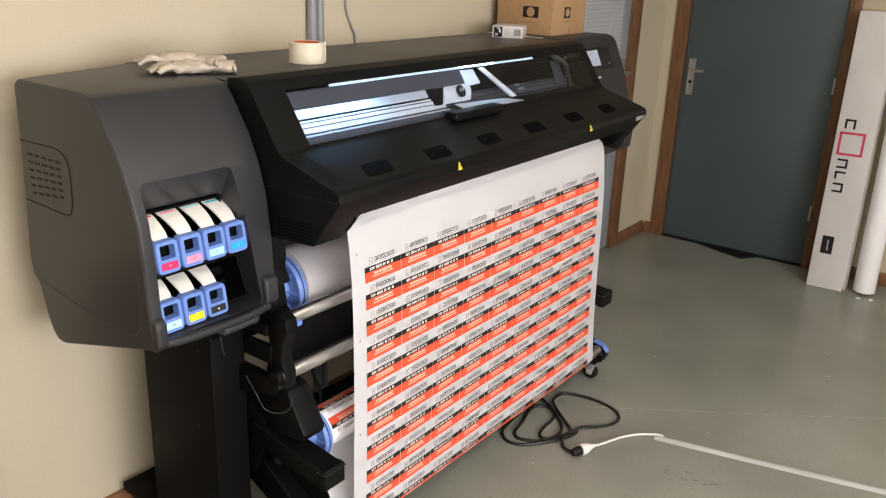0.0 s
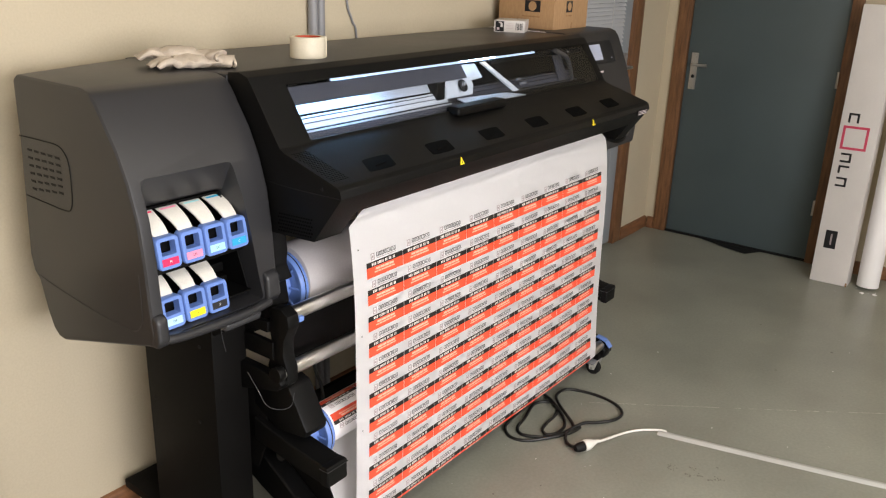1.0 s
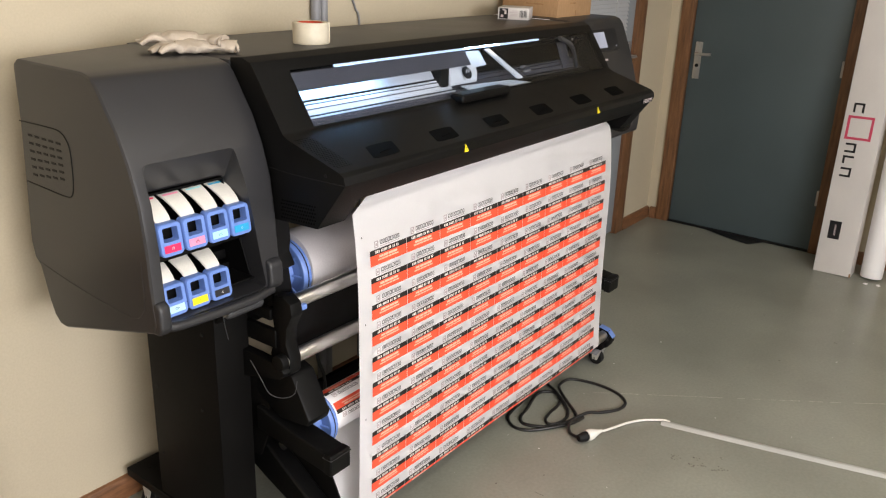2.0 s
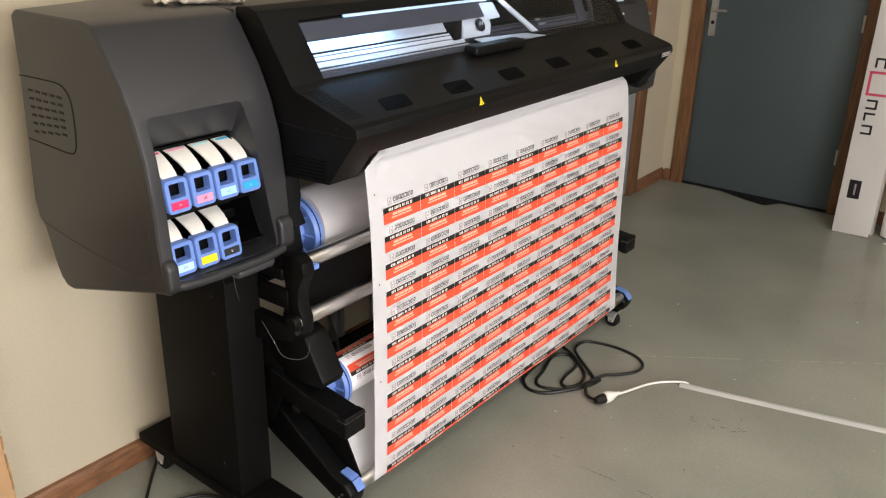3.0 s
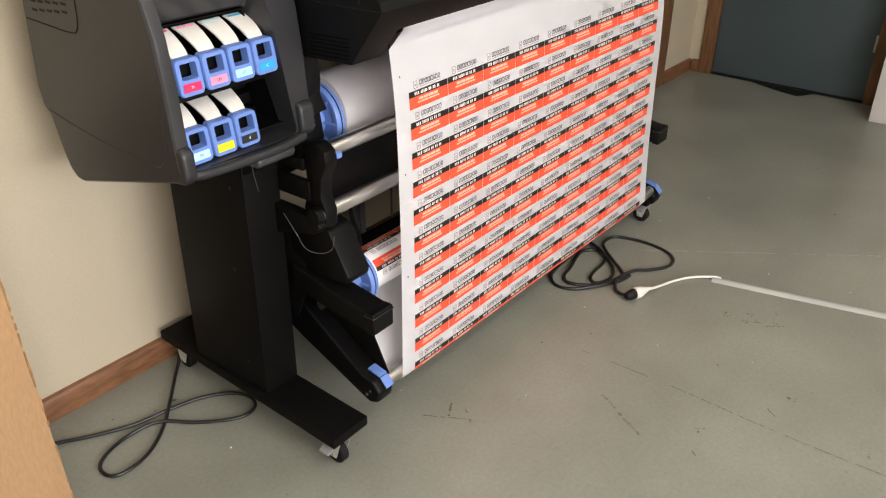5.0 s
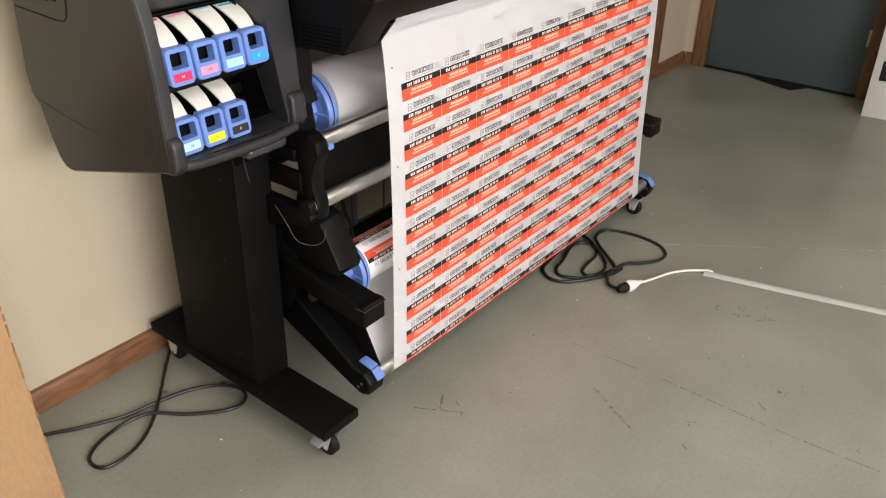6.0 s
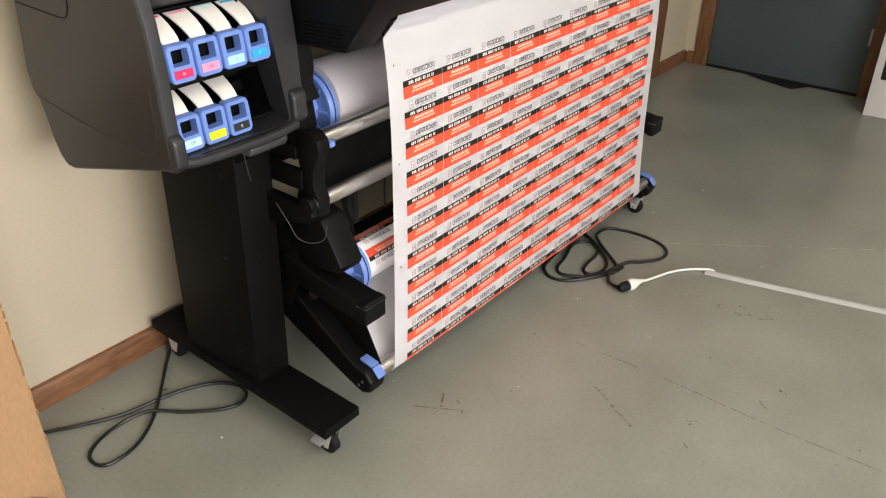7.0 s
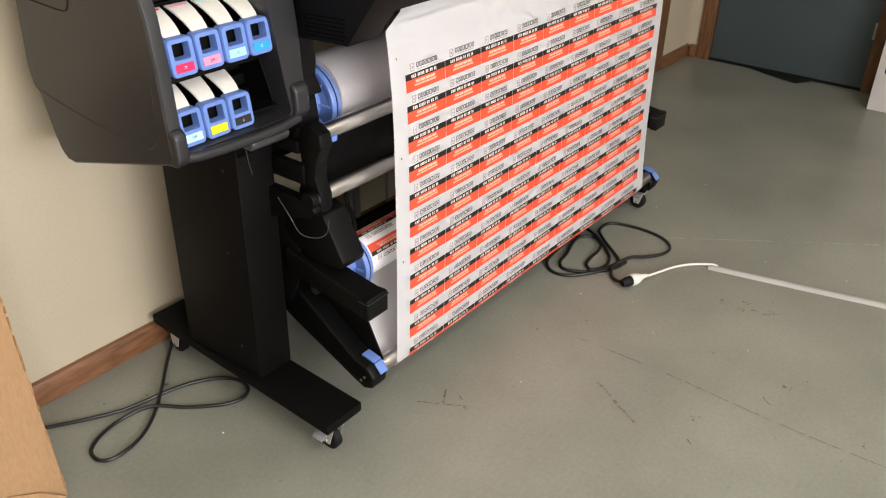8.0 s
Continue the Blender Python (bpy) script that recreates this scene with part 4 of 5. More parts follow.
TIP = [(-0.655, 1.068, 0.590, 1.84), (-0.676, 1.060, 0.574, 1.862), (-0.687, 1.048, 0.553, 1.884), (-0.692, 1.032, 0.521, 1.903), (-0.6935, 1.017, PX0, 1.912)]
NX = 24
across = [PX0 + (PX1 - PX0) * i / NX for i in range(NX + 1)]
rows = [[(x0 + (x1 - x0) * i / NX, y, z) for i in range(NX + 1)] for y, z, x0, x1 in TIP]
rows += [[web(x, 1.000 - i * 0.02) for x in across] for i in range(43)]
rows += [[web(x, 0.14 - 0.006 * i) for x in across] for i in range(1, 10)]
RY, RZ, RR = -0.575, 0.407, 0.058
rows += [[(x, y, z) for x in across] for y, z in ((-0.648, 0.150), (-0.610, 0.22), (-0.575, 0.30), (-0.545, RZ - 0.052))]
part("web", sheet(rows), PAPER, pm, "white vinyl web", 50)

COLS, ROWS = 9, 11
LX0, LX1, LZ0 = 0.547, 1.868, 0.910
LW, LH = (LX1 - LX0) / COLS, 0.0758


def label_mesh(place, name="label_print"):
    """One printed label; place(a, b, lift) puts a point of it, a across and b down from its top left, both 0 to 1."""
    bm = bmesh.new()

    def quad(a0, a1, b0, b1, lift, mi, na=1):
        for k in range(na):
            u0, u1 = a0 + (a1 - a0) * k / na, a0 + (a1 - a0) * (k + 1) / na
            f = bm.faces.new([bm.verts.new(place(*q, lift)) for q in ((u0, b0), (u0, b1), (u1, b1), (u1, b0))])
            f.material_index = mi
    quad(0.0, 0.988, 0.0, 0.192, 0.0008, 0, 4)          # black band
    quad(0.0, 0.988, 0.192, 0.36, 0.0008, 1, 4)         # red band
    quad(0.0, 0.988, 0.36, 0.552, 0.0008, 1, 4)
    # name line above the band: a row of small hollow blocks, one a letter
    for w0, w1 in ((0.0, 0.80), (1.02, 1.70), (1.92, 2.66), (2.84, 3.62), (3.80, 4.86), (5.06, 5.24), (5.46, 6.26), (6.50, 7.14)):
        x0, x1 = 0.275 + w0 * 0.0735, 0.275 + w1 * 0.0735
        if x1 - x0 < 0.03:
            quad(x0, x1, -0.275, -0.122, 0.0008, 6)
            continue
        quad(x0, x0 + 0.0125, -0.275, -0.122, 0.0008, 6)
        quad(x1 - 0.0125, x1, -0.275, -0.122, 0.0008, 6)
        quad(x0 + 0.015, x1 - 0.015, -0.275, -0.252, 0.0008, 6)
        quad(x0 + 0.015, x1 - 0.015, -0.145, -0.122, 0.0008, 6)
    quad(0.275, 0.80, -0.078, -0.056, 0.0008, 4)
    # grey emblem
    for x0, x1, d0, d1 in ((0.125, 0.225, -0.29, -0.262), (0.125, 0.225, -0.078, -0.05), (0.125, 0.146, -0.262, -0.078), (0.204, 0.225, -0.262, -0.078), (0.158, 0.192, -0.21, -0.12)):
        quad(x0, x1, d0, d1, 0.0008, 4)
    # pale bars in the black band
    for x0, x1, n in ((0.14, 0.265, 3), (0.295, 0.465, 5), (0.495, 0.57, 2), (0.60, 0.68, 2), (0.71, 0.775, 2)):
        s = (x1 - x0) / n
        for k in range(n):
            quad(x0 + k * s, x0 + k * s + s * 0.62, 0.050, 0.148, 0.0011, 2)
    # pale lines in the red band
    for a0, a1, d0, d1, n in ((0.235, 0.735, 0.245, 0.325, 4), (0.20, 0.76, 0.365, 0.415, 6)):
        s = (a1 - a0) / n
        for k in range(n):
            quad(a0 + k * s, a0 + k * s + s * 0.90, d0, d1, 0.0011, 5)
    me = bpy.data.meshes.new(name)
    bm.to_mesh(me)
    bm.free()
    for m in (INK_BLACK, INK_RED, INK_WHITE, PAPER, INK_GREY, INK_PALE, INK_TEXT):
        me.materials.append(m)
    return me


for r in range(ROWS):
    ztop = LZ0 - 0.0735 * r - 0.00022 * r * r
    for c in range(COLS):
        o = new("label_print", label_mesh(lambda a, b, lift: web(LX0 + (c + a) * LW, ztop - b * LH) - Vector((0, lift, lift if ztop - b * LH < 0.13 else 0))))
        o.parent = pm
        o.matrix_parent_inverse = Matrix.Translation((-1.2, 0.68, -0.14))
for mz in (0.955, 0.72, 0.44):
    part("registration_dot", plate([web(dx2, dz2) - Vector((0, 0.0008, 0)) for dx2, dz2 in ((0.519, mz), (0.522, mz), (0.522, mz - 0.004), (0.519, mz - 0.004))], 0.0003), INK_BLACK, pm)

tk = thing("take_up_roll", (1.2, RY, RZ), "take-up roll wound with printed vinyl on blue hubs", "roll")
part("media", rod((PX0, RY, RZ), (PX1, RY, RZ), RR, 48), PAPER, tk)
hub(0.478, 1, RY, RZ, 0.076, tk)
hub(1.925, -1, RY, RZ, 0.079, tk)
part("spindle", rod((0.36, RY, RZ), (2.0, RY, RZ), 0.016, 16), STEEL, tk)
for r in range(2):
    start = 68 + r * 62
    me = label_mesh(lambda a, b, lift: Vector((LX0 + a * LW, RY - (RR + lift) * math.sin(radians(start - b * 57 - 60)), RZ + (RR + lift) * math.cos(radians(start - b * 57 - 60)))))
    for c in range(COLS):
        o = new("label_print", me)
        o.parent = tk
        o.matrix_parent_inverse = Matrix.Translation((-1.242 + c * LW, -RY, -RZ))

# ---- things on the printer ----
TOP = 1.3745
hb = thing("cardboard_box", (2.29, -0.16, TOP), "brown cardboard carton with dark logo patches on printer", "box")
bm = box(2.148, 2.440, -0.297, -0.030, TOP + 0.004, TOP + 0.27, 0.003)
part("carton", bm, CARD, hb)
part("flap_line", box(2.30, 2.303, -0.2985, -0.2965, TOP + 0.006, TOP + 0.03), CARD_EDGE, hb)
part("logo_patch", box(2.250, 2.300, -0.2982, -0.2972, TOP + 0.072, TOP + 0.117), DARKFILM, hb, "dark square logo patch")
part("logo_disc", rod((2.275, -0.2988, TOP + 0.095), (2.275, -0.2978, TOP + 0.095), 0.017, 24), CARD, hb)
part("logo_line", box(2.252, 2.298, -0.2982, -0.2972, TOP + 0.056, TOP + 0.061), CARD_EDGE, hb)
part("logo_patch", box(2.1468, 2.1478, -0.232, -0.158, TOP + 0.072, TOP + 0.117), DARKFILM, hb, "dark square logo patch")
part("logo_disc", rod((2.1462, -0.195, TOP + 0.0945), (2.1472, -0.195, TOP + 0.0945), 0.019, 24), CARD, hb)
part("logo_line", box(2.1468, 2.1478, -0.232, -0.148, TOP + 0.050, TOP + 0.056), CARD_EDGE, hb)
ps = part("paper_sheet", plate([(2.06, -0.31, TOP + 0.003), (2.45, -0.318, TOP + 0.003), (2.46, -0.04, TOP + 0.003), (2.07, -0.04, TOP + 0.003)], 0.0015), PAPER)
tagged(ps, "white paper sheet lying under the cardboard carton", "paper")

sb = thing("small_carton", (2.02, -0.20, TOP), "small white printed carton lying on the printer", "box")
m = pose(1.974, -0.268, TOP, 0, 0, 25)


def placed(bm, m):
    bmesh.ops.transform(bm, matrix=m, verts=bm.verts)
    return bm


part("carton", placed(box(0, 0.14, 0, 0.122, 0, 0.045, 0.002), m), WHITEBOX, sb)
part("photo_panel", placed(box(-0.0008, 0.0005, 0.082, 0.116, 0.003, 0.042), m), DARKFILM, sb, "dark picture panel")
for k, (ya, yb, za, zb) in enumerate(((0.088, 0.096, 0.020, 0.034), (0.100, 0.110, 0.008, 0.018), (0.092, 0.104, 0.034, 0.039))):
    part("photo_patch", placed(box(-0.0012, 0.0002, ya, yb, za, zb), m), INK_GREY if k else WHITEBOX, sb)
for k in range(8):
    part("bar", placed(box(-0.0008, 0.0005, 0.008 + k * 0.0036, 0.008 + k * 0.0036 + (0.0022 if k % 3 else 0.0012), 0.010, 0.036), m), INK_TEXT, sb)
for k in range(4):
    part("text_line", placed(box(-0.0008, 0.0005, 0.044, 0.074 - 0.006 * (k % 2), 0.014 + k * 0.006, 0.0165 + k * 0.006), m), INK_GREY, sb)
for k in range(3):
    part("text_line", placed(box(0.02, 0.11 - 0.02 * k, -0.0008, 0.0005, 0.012 + k * 0.009, 0.015 + k * 0.009), m), INK_GREY, sb)

tp = thing("tape_roll", (0.744, -0.312, TOP), "ivory masking tape roll with a red core edge", "tape roll")
part("tape", lathe([(0.038, 0.0), (0.048, 0.0), (0.0495, 0.002), (0.0495, 0.056), (0.048, 0.058), (0.038, 0.058), (0.038, 0.0)], (0.744, -0.312, TOP), (0, 0, 1), 48), TAPE, tp)
part("core", lathe([(0.0355, 0.001), (0.0379, 0.001), (0.0379, 0.0575), (0.0355, 0.0575), (0.0355, 0.001)], (0.744, -0.312, TOP), (0, 0, 1), 48), CARD, tp, "cardboard core")
part("core_print", lathe([(0.0352, 0.046), (0.0354, 0.0465), (0.0354, 0.0565), (0.0352, 0.057)], (0.744, -0.312, TOP), (0, 0, 1), 48), CORE_RED, tp, "red printed ring")
part("loose_end", plate([(0.784, -0.337, TOP + 0.001), (0.788, -0.343, TOP + 0.001), (0.789, -0.342, TOP + 0.057), (0.784, -0.336, TOP + 0.057)], 0.0008), TAPE, tp)


def glove(at, turn, label, flip):
    """A limp cotton glove: flattened palm, open cuff and five bent fingers."""
    g = thing("cotton_glove", at, label, "glove", "gloves on the printer")
    m = pose(*at, 0, 0, turn) @ Matrix.Diagonal((0.80, 0.90, 0.74, 1))
    rnd = random.Random(7 + flip)

    def blob(pts, radii, flat):
        bm = tube(pts, 0.02, 14, 8, radii=radii)
        for v in bm.verts:
            v.co.z = v.co.z * flat
            v.co += 0.0065 * noise.noise_vector(v.co * 34 + Vector((flip * 3, 0, 0))) + 0.002 * noise.noise_vector(v.co * 110)
        low = min(v.co.z for v in bm.verts)
        return bm, low
    pieces = [("palm", [(0, 0, 0.02), (0.05, 0.004, 0.026), (0.095, 0, 0.022)], (0.034, 0.045, 0.040), 0.55)]
    for k, (dy, ln, bend) in enumerate(((-0.034, 0.075, -0.016), (-0.012, 0.090, 0.005), (0.011, 0.088, 0.012), (0.032, 0.068, 0.026))):
        pieces.append(("finger", [(0.085, dy, 0.022), (0.085 + ln * 0.5, dy + bend * 0.4, 0.030 + 0.010 * (k % 2)), (0.085 + ln, dy + bend, 0.016)], (0.014, 0.0135, 0.009), 0.8))
    pieces.append(("thumb", [(0.03, -0.03, 0.02), (0.065, -0.062, 0.026), (0.095, -0.07, 0.016)], (0.016, 0.014, 0.009), 0.8))
    pieces.append(("cuff", [(-0.075, 0.004, 0.020), (-0.04, -0.004, 0.026), (0.005, 0, 0.021)], (0.040, 0.036, 0.034), 0.5))
    for nm, pts, radii, flat in pieces:
        bm, low = blob(pts, radii, flat)
        bmesh.ops.translate(bm, vec=(0, 0, 0.001 - min(low, 0.001)), verts=bm.verts)
        part(nm, placed(bm, m), CLOTH, g, "", 60)
    bm = lathe([(0.040, 0.0), (0.043, 0.004), (0.040, 0.008), (0.034, 0.006), (0.036, 0.0)], (0, 0, 0), (1, 0, 0), 20)
    for v in bm.verts:
        v.co.z = v.co.z * 0.42 + 0.020
    bmesh.ops.translate(bm, vec=(-0.080, 0.004, 0), verts=bm.verts)
    part("hem", placed(bm, m), CLOTH, g, "", 60)


glove((0.392, -0.322, TOP), 150, "crumpled cream cotton work glove lying on the printer", 0)
glove((0.380, -0.290, TOP + 0.014), 128, "crumpled cream cotton work glove on top of another", 1)

# ---- things in the room ----
# tall white carton leaning at the end wall
tc = thing("tall_carton", (3.88, -1.215, 0), "tall narrow white carton leaning against the end wall", "box")
LEAN = Matrix.Translation((3.822, -1.12, 0.0)) @ Matrix.Rotation(radians(6.2), 4, "Y") @ Matrix.Rotation(radians(-0.9), 4, "X")
part("carton", placed(box(0, 0.125, -0.192, 0, 0.0, 1.495, 0.004), LEAN), WHITEBOX, tc)
part("corner_wear", placed(box(-0.001, 0.004, -0.1935, -0.185, 0.0, 0.02, 0.001), LEAN), CARD_EDGE, tc)


def mark(name, y0, y1, z0, z1, mat, label=""):
    part(name, placed(box(-0.0012, 0.0005, y0, y1, z0, z1), LEAN), mat, tc, label)


for y0, y1, z0, z1 in ((-0.150, -0.020, 0.855, 0.868), (-0.150, -0.020, 0.742, 0.755), (-0.150, -0.137, 0.755, 0.855), (-0.033, -0.020, 0.755, 0.855)):
    mark("square_outline", y0, y1, z0, z1, PINKRED, "crimson square outline")
for y0, y1, z0, z1 in ((-0.090, -0.036, 0.925, 0.936), (-0.047, -0.036, 0.885, 0.925), (-0.090, -0.079, 0.885, 0.925),
                       (-0.088, -0.034, 0.712, 0.723), (-0.088, -0.034, 0.672, 0.683), (-0.088, -0.077, 0.683, 0.712), (-0.088, -0.034, 0.644, 0.655), (-0.045, -0.034, 0.612, 0.644),
                       (-0.088, -0.034, 0.580, 0.591), (-0.088, -0.034, 0.540, 0.551), (-0.088, -0.077, 0.551, 0.580)):
    mark("dark_bar", y0, y1, z0, z1, DARKFILM)
mark("dark_patch", -0.098, -0.038, 0.195, 0.295, DARKFILM, "dark sticker")
mark("patch_line", -0.075, -0.066, 0.215, 0.275, INK_GREY)

lr = thing("leaning_roll", (3.93, -1.41, 0), "white media roll standing against the end wall", "roll")
RL = Matrix.Translation((3.90, -1.405, 0.006)) @ Matrix.Rotation(radians(4.5), 4, "Y") @ Matrix.Rotation(radians(-1.0), 4, "X")
part("media", placed(lathe([(0.030, 0.004), (0.054, 0.004), (0.056, 0.007), (0.056, 1.596), (0.054, 1.60), (0.030, 1.60), (0.030, 0.004)], (0, 0, 0), (0, 0, 1), 40), RL), PAPER, lr)

# brown carton in the near corner
cb = thing("large_carton", (-0.55, -0.19, 0), "large worn brown cardboard carton standing on the floor", "box")
bm = box(-0.86, -0.250, -0.330, -0.012, 0.004, 0.80, 0.003)
bmesh.ops.subdivide_edges(bm, edges=list(bm.edges), cuts=6, use_grid_fill=True)
for v in bm.verts:
    v.co += 0.0025 * noise.noise_vector(v.co * 9)
    v.co.x -= 0.035 * v.co.z
part("carton", bm, CARD, cb)
bm = None
rnd = random.Random(11)
z = 0.01
while z < 0.79:
    h = rnd.uniform(0.006, 0.03)
    if rnd.random() < 0.5:
        d = rnd.uniform(0.0, 0.0012)
        bm = box(-0.2535 - 0.035 * z, -0.2502 + d - 0.035 * z, -0.3318, -0.3275, z, z + h, 0.0008, bm=bm)
    z += h
tagged(part("worn_edge", bm, CARD_EDGE, cb, "frayed darker corner edge"), kind="stuff")
part("flap", plate([(-0.86, -0.3325, 0.10), (-0.37, -0.3325, 0.10), (-0.31, -0.335, 0.065), (-0.256, -0.337, 0.012), (-0.86, -0.337, 0.006)], 0.0025), CARD, cb, "torn bottom flap")

# cables
cl = part("power_cable", tube([(x, y, 0.0055 + dz) for x, y, dz in (
    (-0.30, 0.0, 0), (-0.155, -0.076, 0), (-0.093, -0.116, 0), (0.008, -0.169, 0), (0.114, -0.198, 0.004), (0.193, -0.219, 0), (0.257, -0.264, 0), (0.284, -0.318, 0), (0.272, -0.363, 0),
    (0.232, -0.378, 0), (0.183, -0.354, 0), (0.119, -0.291, 0), (0.058, -0.225, 0.009), (-0.011, -0.198, 0.001), (-0.085, -0.208, 0), (-0.134, -0.239, 0), (-0.141, -0.282, 0),
    (-0.117, -0.306, 0), (-0.058, -0.304, 0), (0.002, -0.279, 0), (0.070, -0.228, 0.001), (0.137, -0.165, 0.011), (0.207, -0.088, 0.004), (0.262, -0.036, 0.012), (0.288, -0.018, 0.045), (0.294, -0.012, 0.078))], 0.005, 10, 6), CABLE)
tagged(cl, "black power cable looped on the grey floor", "cable")
cr2 = thing("extension_lead", (1.6, -0.8, 0), "coiled black lead joined to a white plug", "cable")
part("black_lead", tube([(x, y, 0.0055 + dz) for x, y, dz in (
    (1.80, -0.30, 0), (1.75, -0.52, 0), (1.708, -0.627, 0), (1.65, -0.706, 0.012), (1.596, -0.778, 0.003), (1.545, -0.812, 0), (1.486, -0.814, 0), (1.451, -0.791, 0), (1.468, -0.762, 0), (1.523, -0.750, 0),
    (1.583, -0.748, 0), (1.637, -0.731, 0), (1.662, -0.689, 0.002), (1.637, -0.649, 0), (1.587, -0.645, 0.002), (1.495, -0.668, 0), (1.428, -0.680, 0), (1.394, -0.709, 0), (1.403, -0.751, 0), (1.439, -0.800, 0),
    (1.500, -0.832, 0.002), (1.589, -0.866, 0.012), (1.644, -0.900, 0.003), (1.710, -0.940, 0), (1.771, -0.941, 0), (1.817, -0.893, 0), (1.834, -0.808, 0), (1.820, -0.720, 0), (1.793, -0.678, 0),
    (1.731, -0.674, 0), (1.668, -0.714, 0.011), (1.618, -0.771, 0.010), (1.580, -0.826, 0.002), (1.545, -0.850, 0.001), (1.484, -0.853, 0.013), (1.447, -0.874, 0.004), (1.432, -0.905, 0.006), (1.426, -0.922, 0.014))], 0.0058, 10, 6), CABLE, cr2, "black cable")
part("black_lead", tube([(x, y, 0.0055 + dz) for x, y, dz in (
    (1.79, -0.40, 0), (1.70, -0.575, 0), (1.596, -0.618, 0), (1.448, -0.632, 0), (1.391, -0.647, 0), (1.352, -0.691, 0), (1.362, -0.746, 0), (1.413, -0.798, 0.004),
    (1.493, -0.843, 0.001), (1.530, -0.858, 0.001), (1.572, -0.864, 0.001))], 0.0058, 10, 6), CABLE, cr2, "black cable")
ax = Vector((0.089, -0.036, 0)).normalized()
p0 = Vector((1.412, -0.928, 0.021))
part("connector", lathe([(0.0, 0.0), (0.011, 0.0), (0.016, 0.012), (0.0175, 0.03), (0.0175, 0.040), (0.0, 0.040)], p0, ax, 20), RUBBER, cr2, "black rubber socket")
part("plug", lathe([(0.0, 0.037), (0.0205, 0.037), (0.021, 0.050), (0.019, 0.064), (0.012, 0.082), (0.0075, 0.095), (0.006, 0.108), (0.0, 0.110)], p0, ax, 24), WHITEPL, cr2, "white plastic plug")
e = p0 + ax * 0.105
part("white_lead", tube([e, e + ax * 0.015 - Vector((0, 0, 0.004)), (1.578, -0.989, 0.012), (1.649, -1.011, 0.006), (1.705, -1.05, 0.006), (1.746, -1.106, 0.008), (1.752, -1.13, 0.007)], 0.0045, 10), WHITEPL, cr2, "white cable")
sx, sy = Vector((1.737, -1.103, 0)), Vector((0.238, -0.971, 0)).normalized()
sx2 = Vector((sy.y, -sy.x, 0))
bm = bmesh.new()
rows = []
for d in np.linspace(0, 3.2, 33):
    c = sx + sy * float(d) + sx2 * 0.003 * math.sin(float(d) * 4)
    rows.append([bm.verts.new(c + sx2 * a + Vector((0, 0, b))) for a, b in ((-0.0185, 0.0005), (-0.011, 0.006), (-0.004, 0.009), (0.004, 0.009), (0.011, 0.006), (0.0185, 0.0005))])
for ra, rb in zip(rows, rows[1:]):
    for i in range(5):
        bm.faces.new((ra[i], ra[i + 1], rb[i + 1], rb[i]))
bm.faces.new(rows[0])
cs = part("floor_cable_cover", bm, STRIP, None, "", 60)
tagged(cs, "pale grey rubber cable cover strip on the floor", "cable cover")

# ---- marks on the floor ----


def streak(pts, w, mat, name, parent_label, seed=0):
    rnd = random.Random(seed)
    bm = bmesh.new()
    path = spline([(x, y, 0) for x, y in pts], 10)
    L, R = [], []
    for i, p in enumerate(path):
        d = (path[min(i + 1, len(path) - 1)] - path[max(i - 1, 0)]).normalized()
        s = Vector((-d.y, d.x, 0)) * w * rnd.uniform(0.35, 1.0)
        j = Vector((rnd.uniform(-1, 1), rnd.uniform(-1, 1), 0)) * w * 0.3
        L.append(bm.verts.new(p + s + j + Vector((0, 0, 0.0012))))
        R.append(bm.verts.new(p - s + j + Vector((0, 0, 0.0012))))
    for i in range(len(path) - 1):
        if rnd.random() < 0.85:
            bm.faces.new((L[i], L[i + 1], R[i + 1], R[i]))
    o = part(name, bm, mat)
    return tagged(o, parent_label, "floor mark", "", "structure")


streak([(1.77, -0.80), (1.95, -1.05), (2.12, -1.29), (2.30, -1.54), (2.47, -1.77), (2.9, -2.35)], 0.0022, PALE, "trim_scratch", "thin pale scratch line in the grey floor", 1)
for k, (ya, yb) in enumerate(((-0.952, -0.985), (-1.03, -1.17), (-1.24, -1.29), (-1.30, -1.43), (-1.445, -1.52), (-1.53, -1.55), (-1.575, -1.64), (-1.65, -1.74), (-1.755, -1.84), (-1.87, -2.3))):
    streak([(1.079 + 0.003 * y + 0.004 * math.sin(y * 9), y) for y in np.linspace(ya, yb, 4)], 0.0020, RUST, "trim_crack", "thin dark broken crack line in the grey floor", 2 + k)
for k, q in enumerate((((0.921, -1.102), (0.905, -1.133), (0.889, -1.164)), ((0.877, -1.178), (0.852, -1.222), (0.829, -1.266)))):
    streak(q, 0.0055, SCUFF, "trim_scuff", "brownish rubbed scuff on the grey floor", 13 + k)
streak([(0.624, -0.786), (0.60, -0.80), (0.569, -0.817)], 0.004, RUST, "trim_scuff", "dark scuff on the grey floor", 4)
streak([(0.531, -0.757), (0.565, -0.815), (0.60, -0.875)], 0.0025, RUST, "trim_scuff", "dark scuff on the grey floor", 5)
for k, q in enumerate((((0.625, -0.832), (0.615, -0.850)), ((0.600, -0.862), (0.588, -0.880)), ((0.86, -1.40), (0.846, -1.418)), ((1.155, -1.50), (1.140, -1.515), (1.133, -1.53)))):
    streak(q, 0.0026, RUST, "trim_scuff", "dark scuff on the grey floor", 30 + k)
rnd = random.Random(21)
bm = bmesh.new()


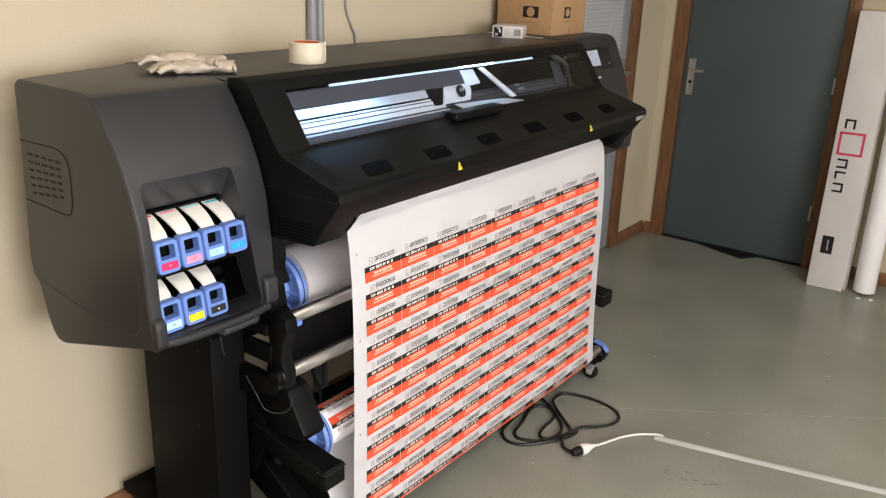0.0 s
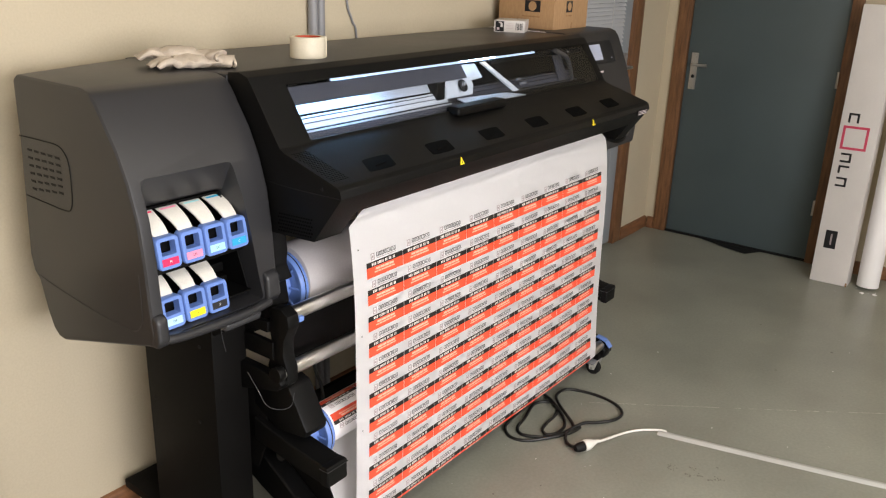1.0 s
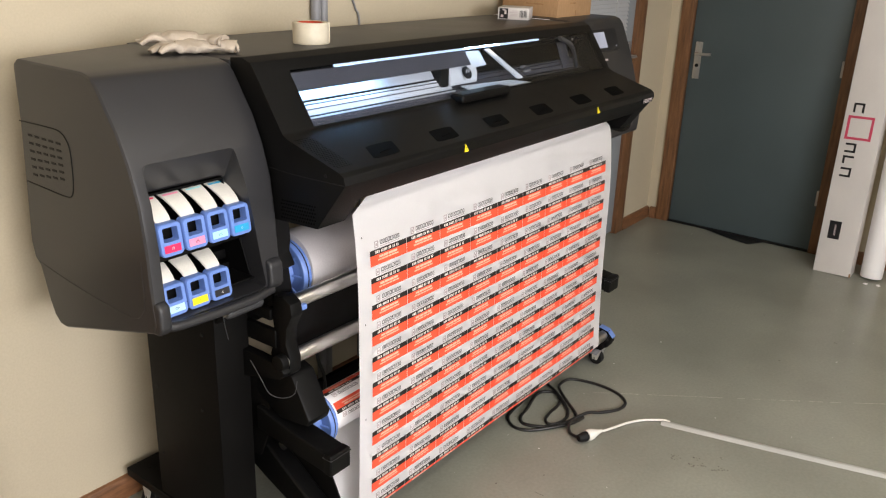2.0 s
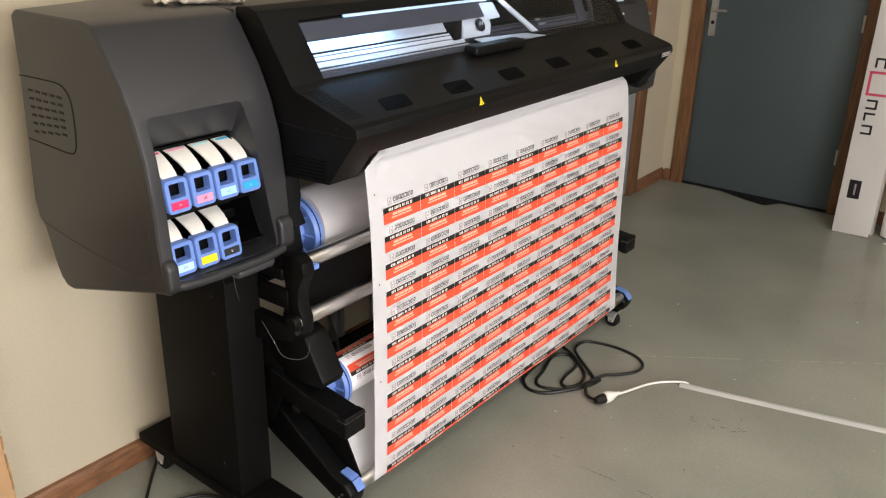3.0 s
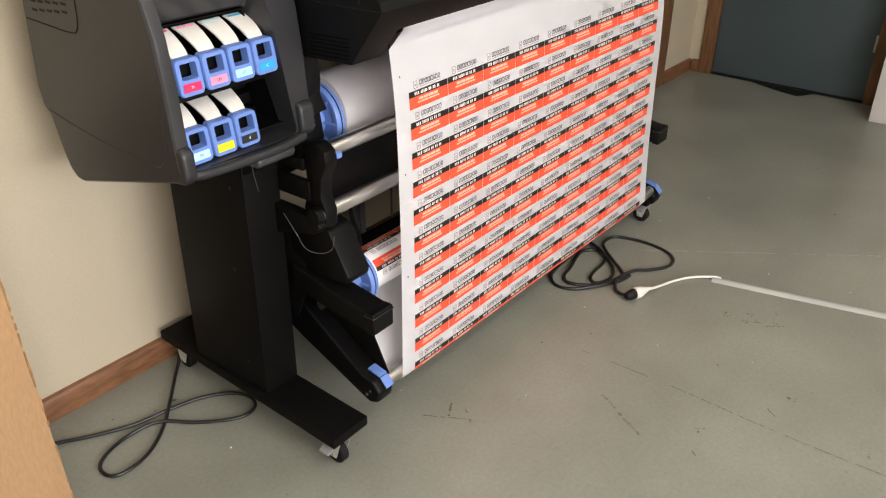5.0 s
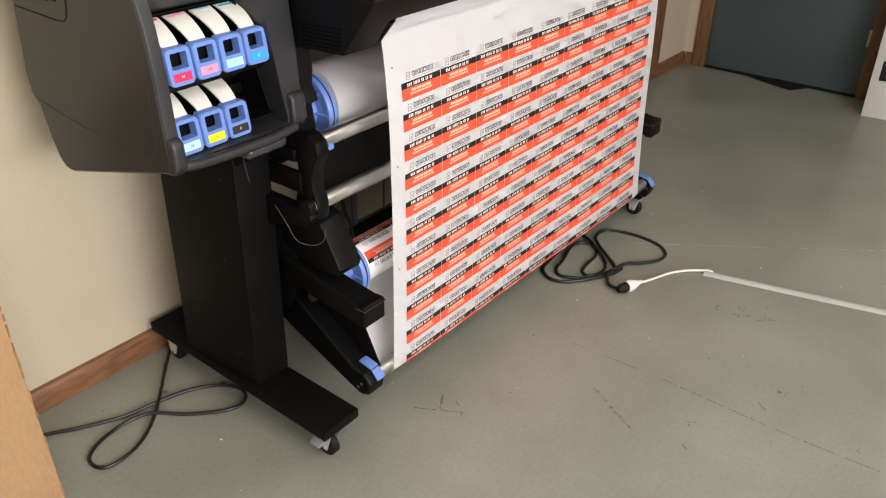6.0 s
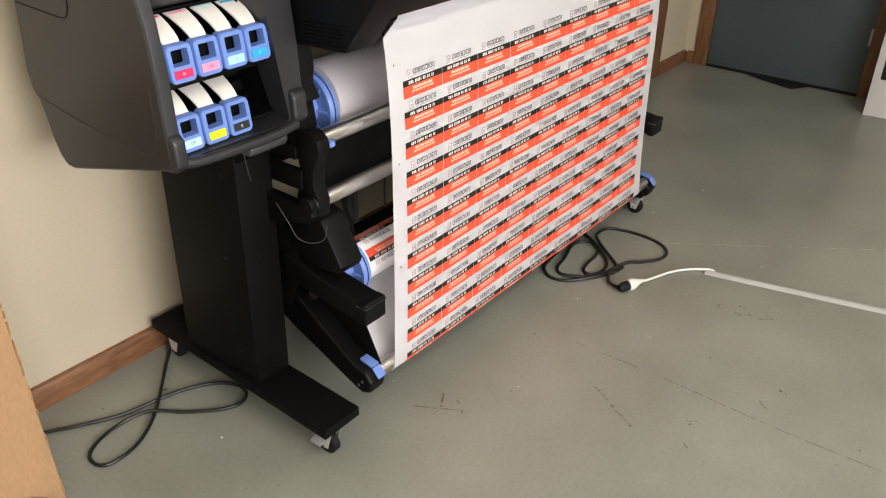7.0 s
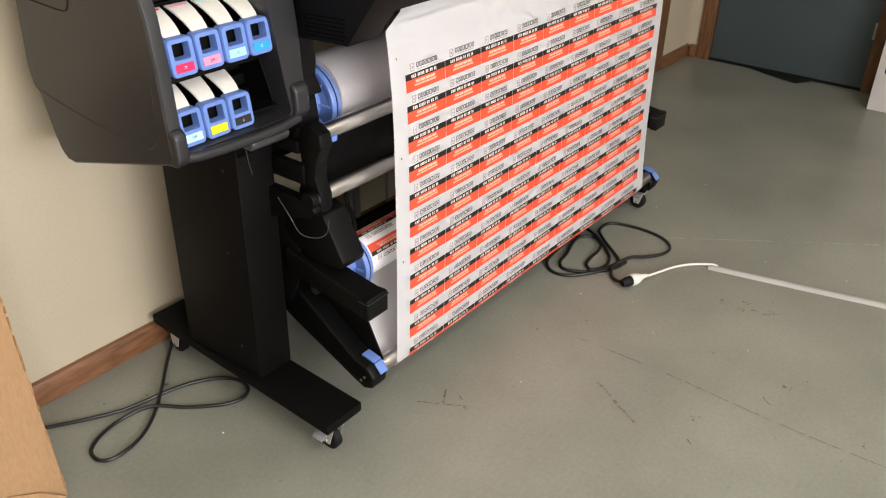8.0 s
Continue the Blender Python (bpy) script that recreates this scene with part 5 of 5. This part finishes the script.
def blot(bm, x, y, r, z=0.0014):
    n = 9
    bm.faces.new([bm.verts.new((x + r * rnd.uniform(0.5, 1.2) * math.cos(2 * math.pi * k / n), y + r * rnd.uniform(0.5, 1.2) * math.sin(2 * math.pi * k / n), z)) for k in range(n)])


for x, y, r in ((1.236, -1.535, 0.007), (1.03, -0.832, 0.004), (0.147, -0.165, 0.009), (0.085, -0.161, 0.004), (-0.009, -0.102, 0.004), (1.17, -0.93, 0.004), (2.9, -1.45, 0.006), (2.55, -1.3, 0.005), (3.0, -1.1, 0.005), (0.75, -0.93, 0.003)):
    blot(bm, x, y, r)
for x, y, n in ((1.565, -1.222, 9), (1.54, -1.235, 6), (1.545, -1.29, 9), (1.566, -1.331, 4), (1.591, -1.292, 5), (1.575, -1.368, 6), (1.59, -1.395, 3), (1.658, -1.361, 2), (1.235, -1.543, 4), (0.951, -1.382, 4), (1.298, -1.571, 1), (1.418, -1.70, 2), (1.45, -1.73, 2), (1.117, -1.774, 3), (1.258, -1.309, 1)):
    for k in range(n):
        blot(bm, x + rnd.gauss(0, 0.009), y + rnd.gauss(0, 0.009), rnd.uniform(0.0012, 0.0042))
for k in range(45):
    blot(bm, rnd.uniform(-0.3, 2.6), rnd.uniform(-2.2, -0.1), rnd.uniform(0.0010, 0.0026))
tagged(part("dark_specks", bm, RUST), "dark specks and rusty stains on the floor", "floor mark", "", "stuff")
bm = bmesh.new()
for x, y in ((2.378, -0.831), (1.244, -1.124), (1.294, -0.837), (2.048, -0.758), (1.95, -1.515), (3.954, -0.368), (0.118, -0.443), (2.7, -1.5), (1.9, -1.25), (3.86, -1.36), (3.80, -1.43), (3.84, -1.46)):
    blot(bm, x, y, rnd.uniform(0.0018, 0.0042), 0.002)
for x, y in ((3.79, -1.40), (3.81, -1.46)):
    blot(bm, x, y, 0.018, 0.0018)
for k in range(40):
    blot(bm, rnd.uniform(-0.3, 3.8), rnd.uniform(-2.2, -0.1), rnd.uniform(0.0008, 0.0018), 0.0018)
tagged(part("paper_crumbs", bm, PAPER), "small white paper crumbs scattered on the floor", "crumbs", "", "stuff")
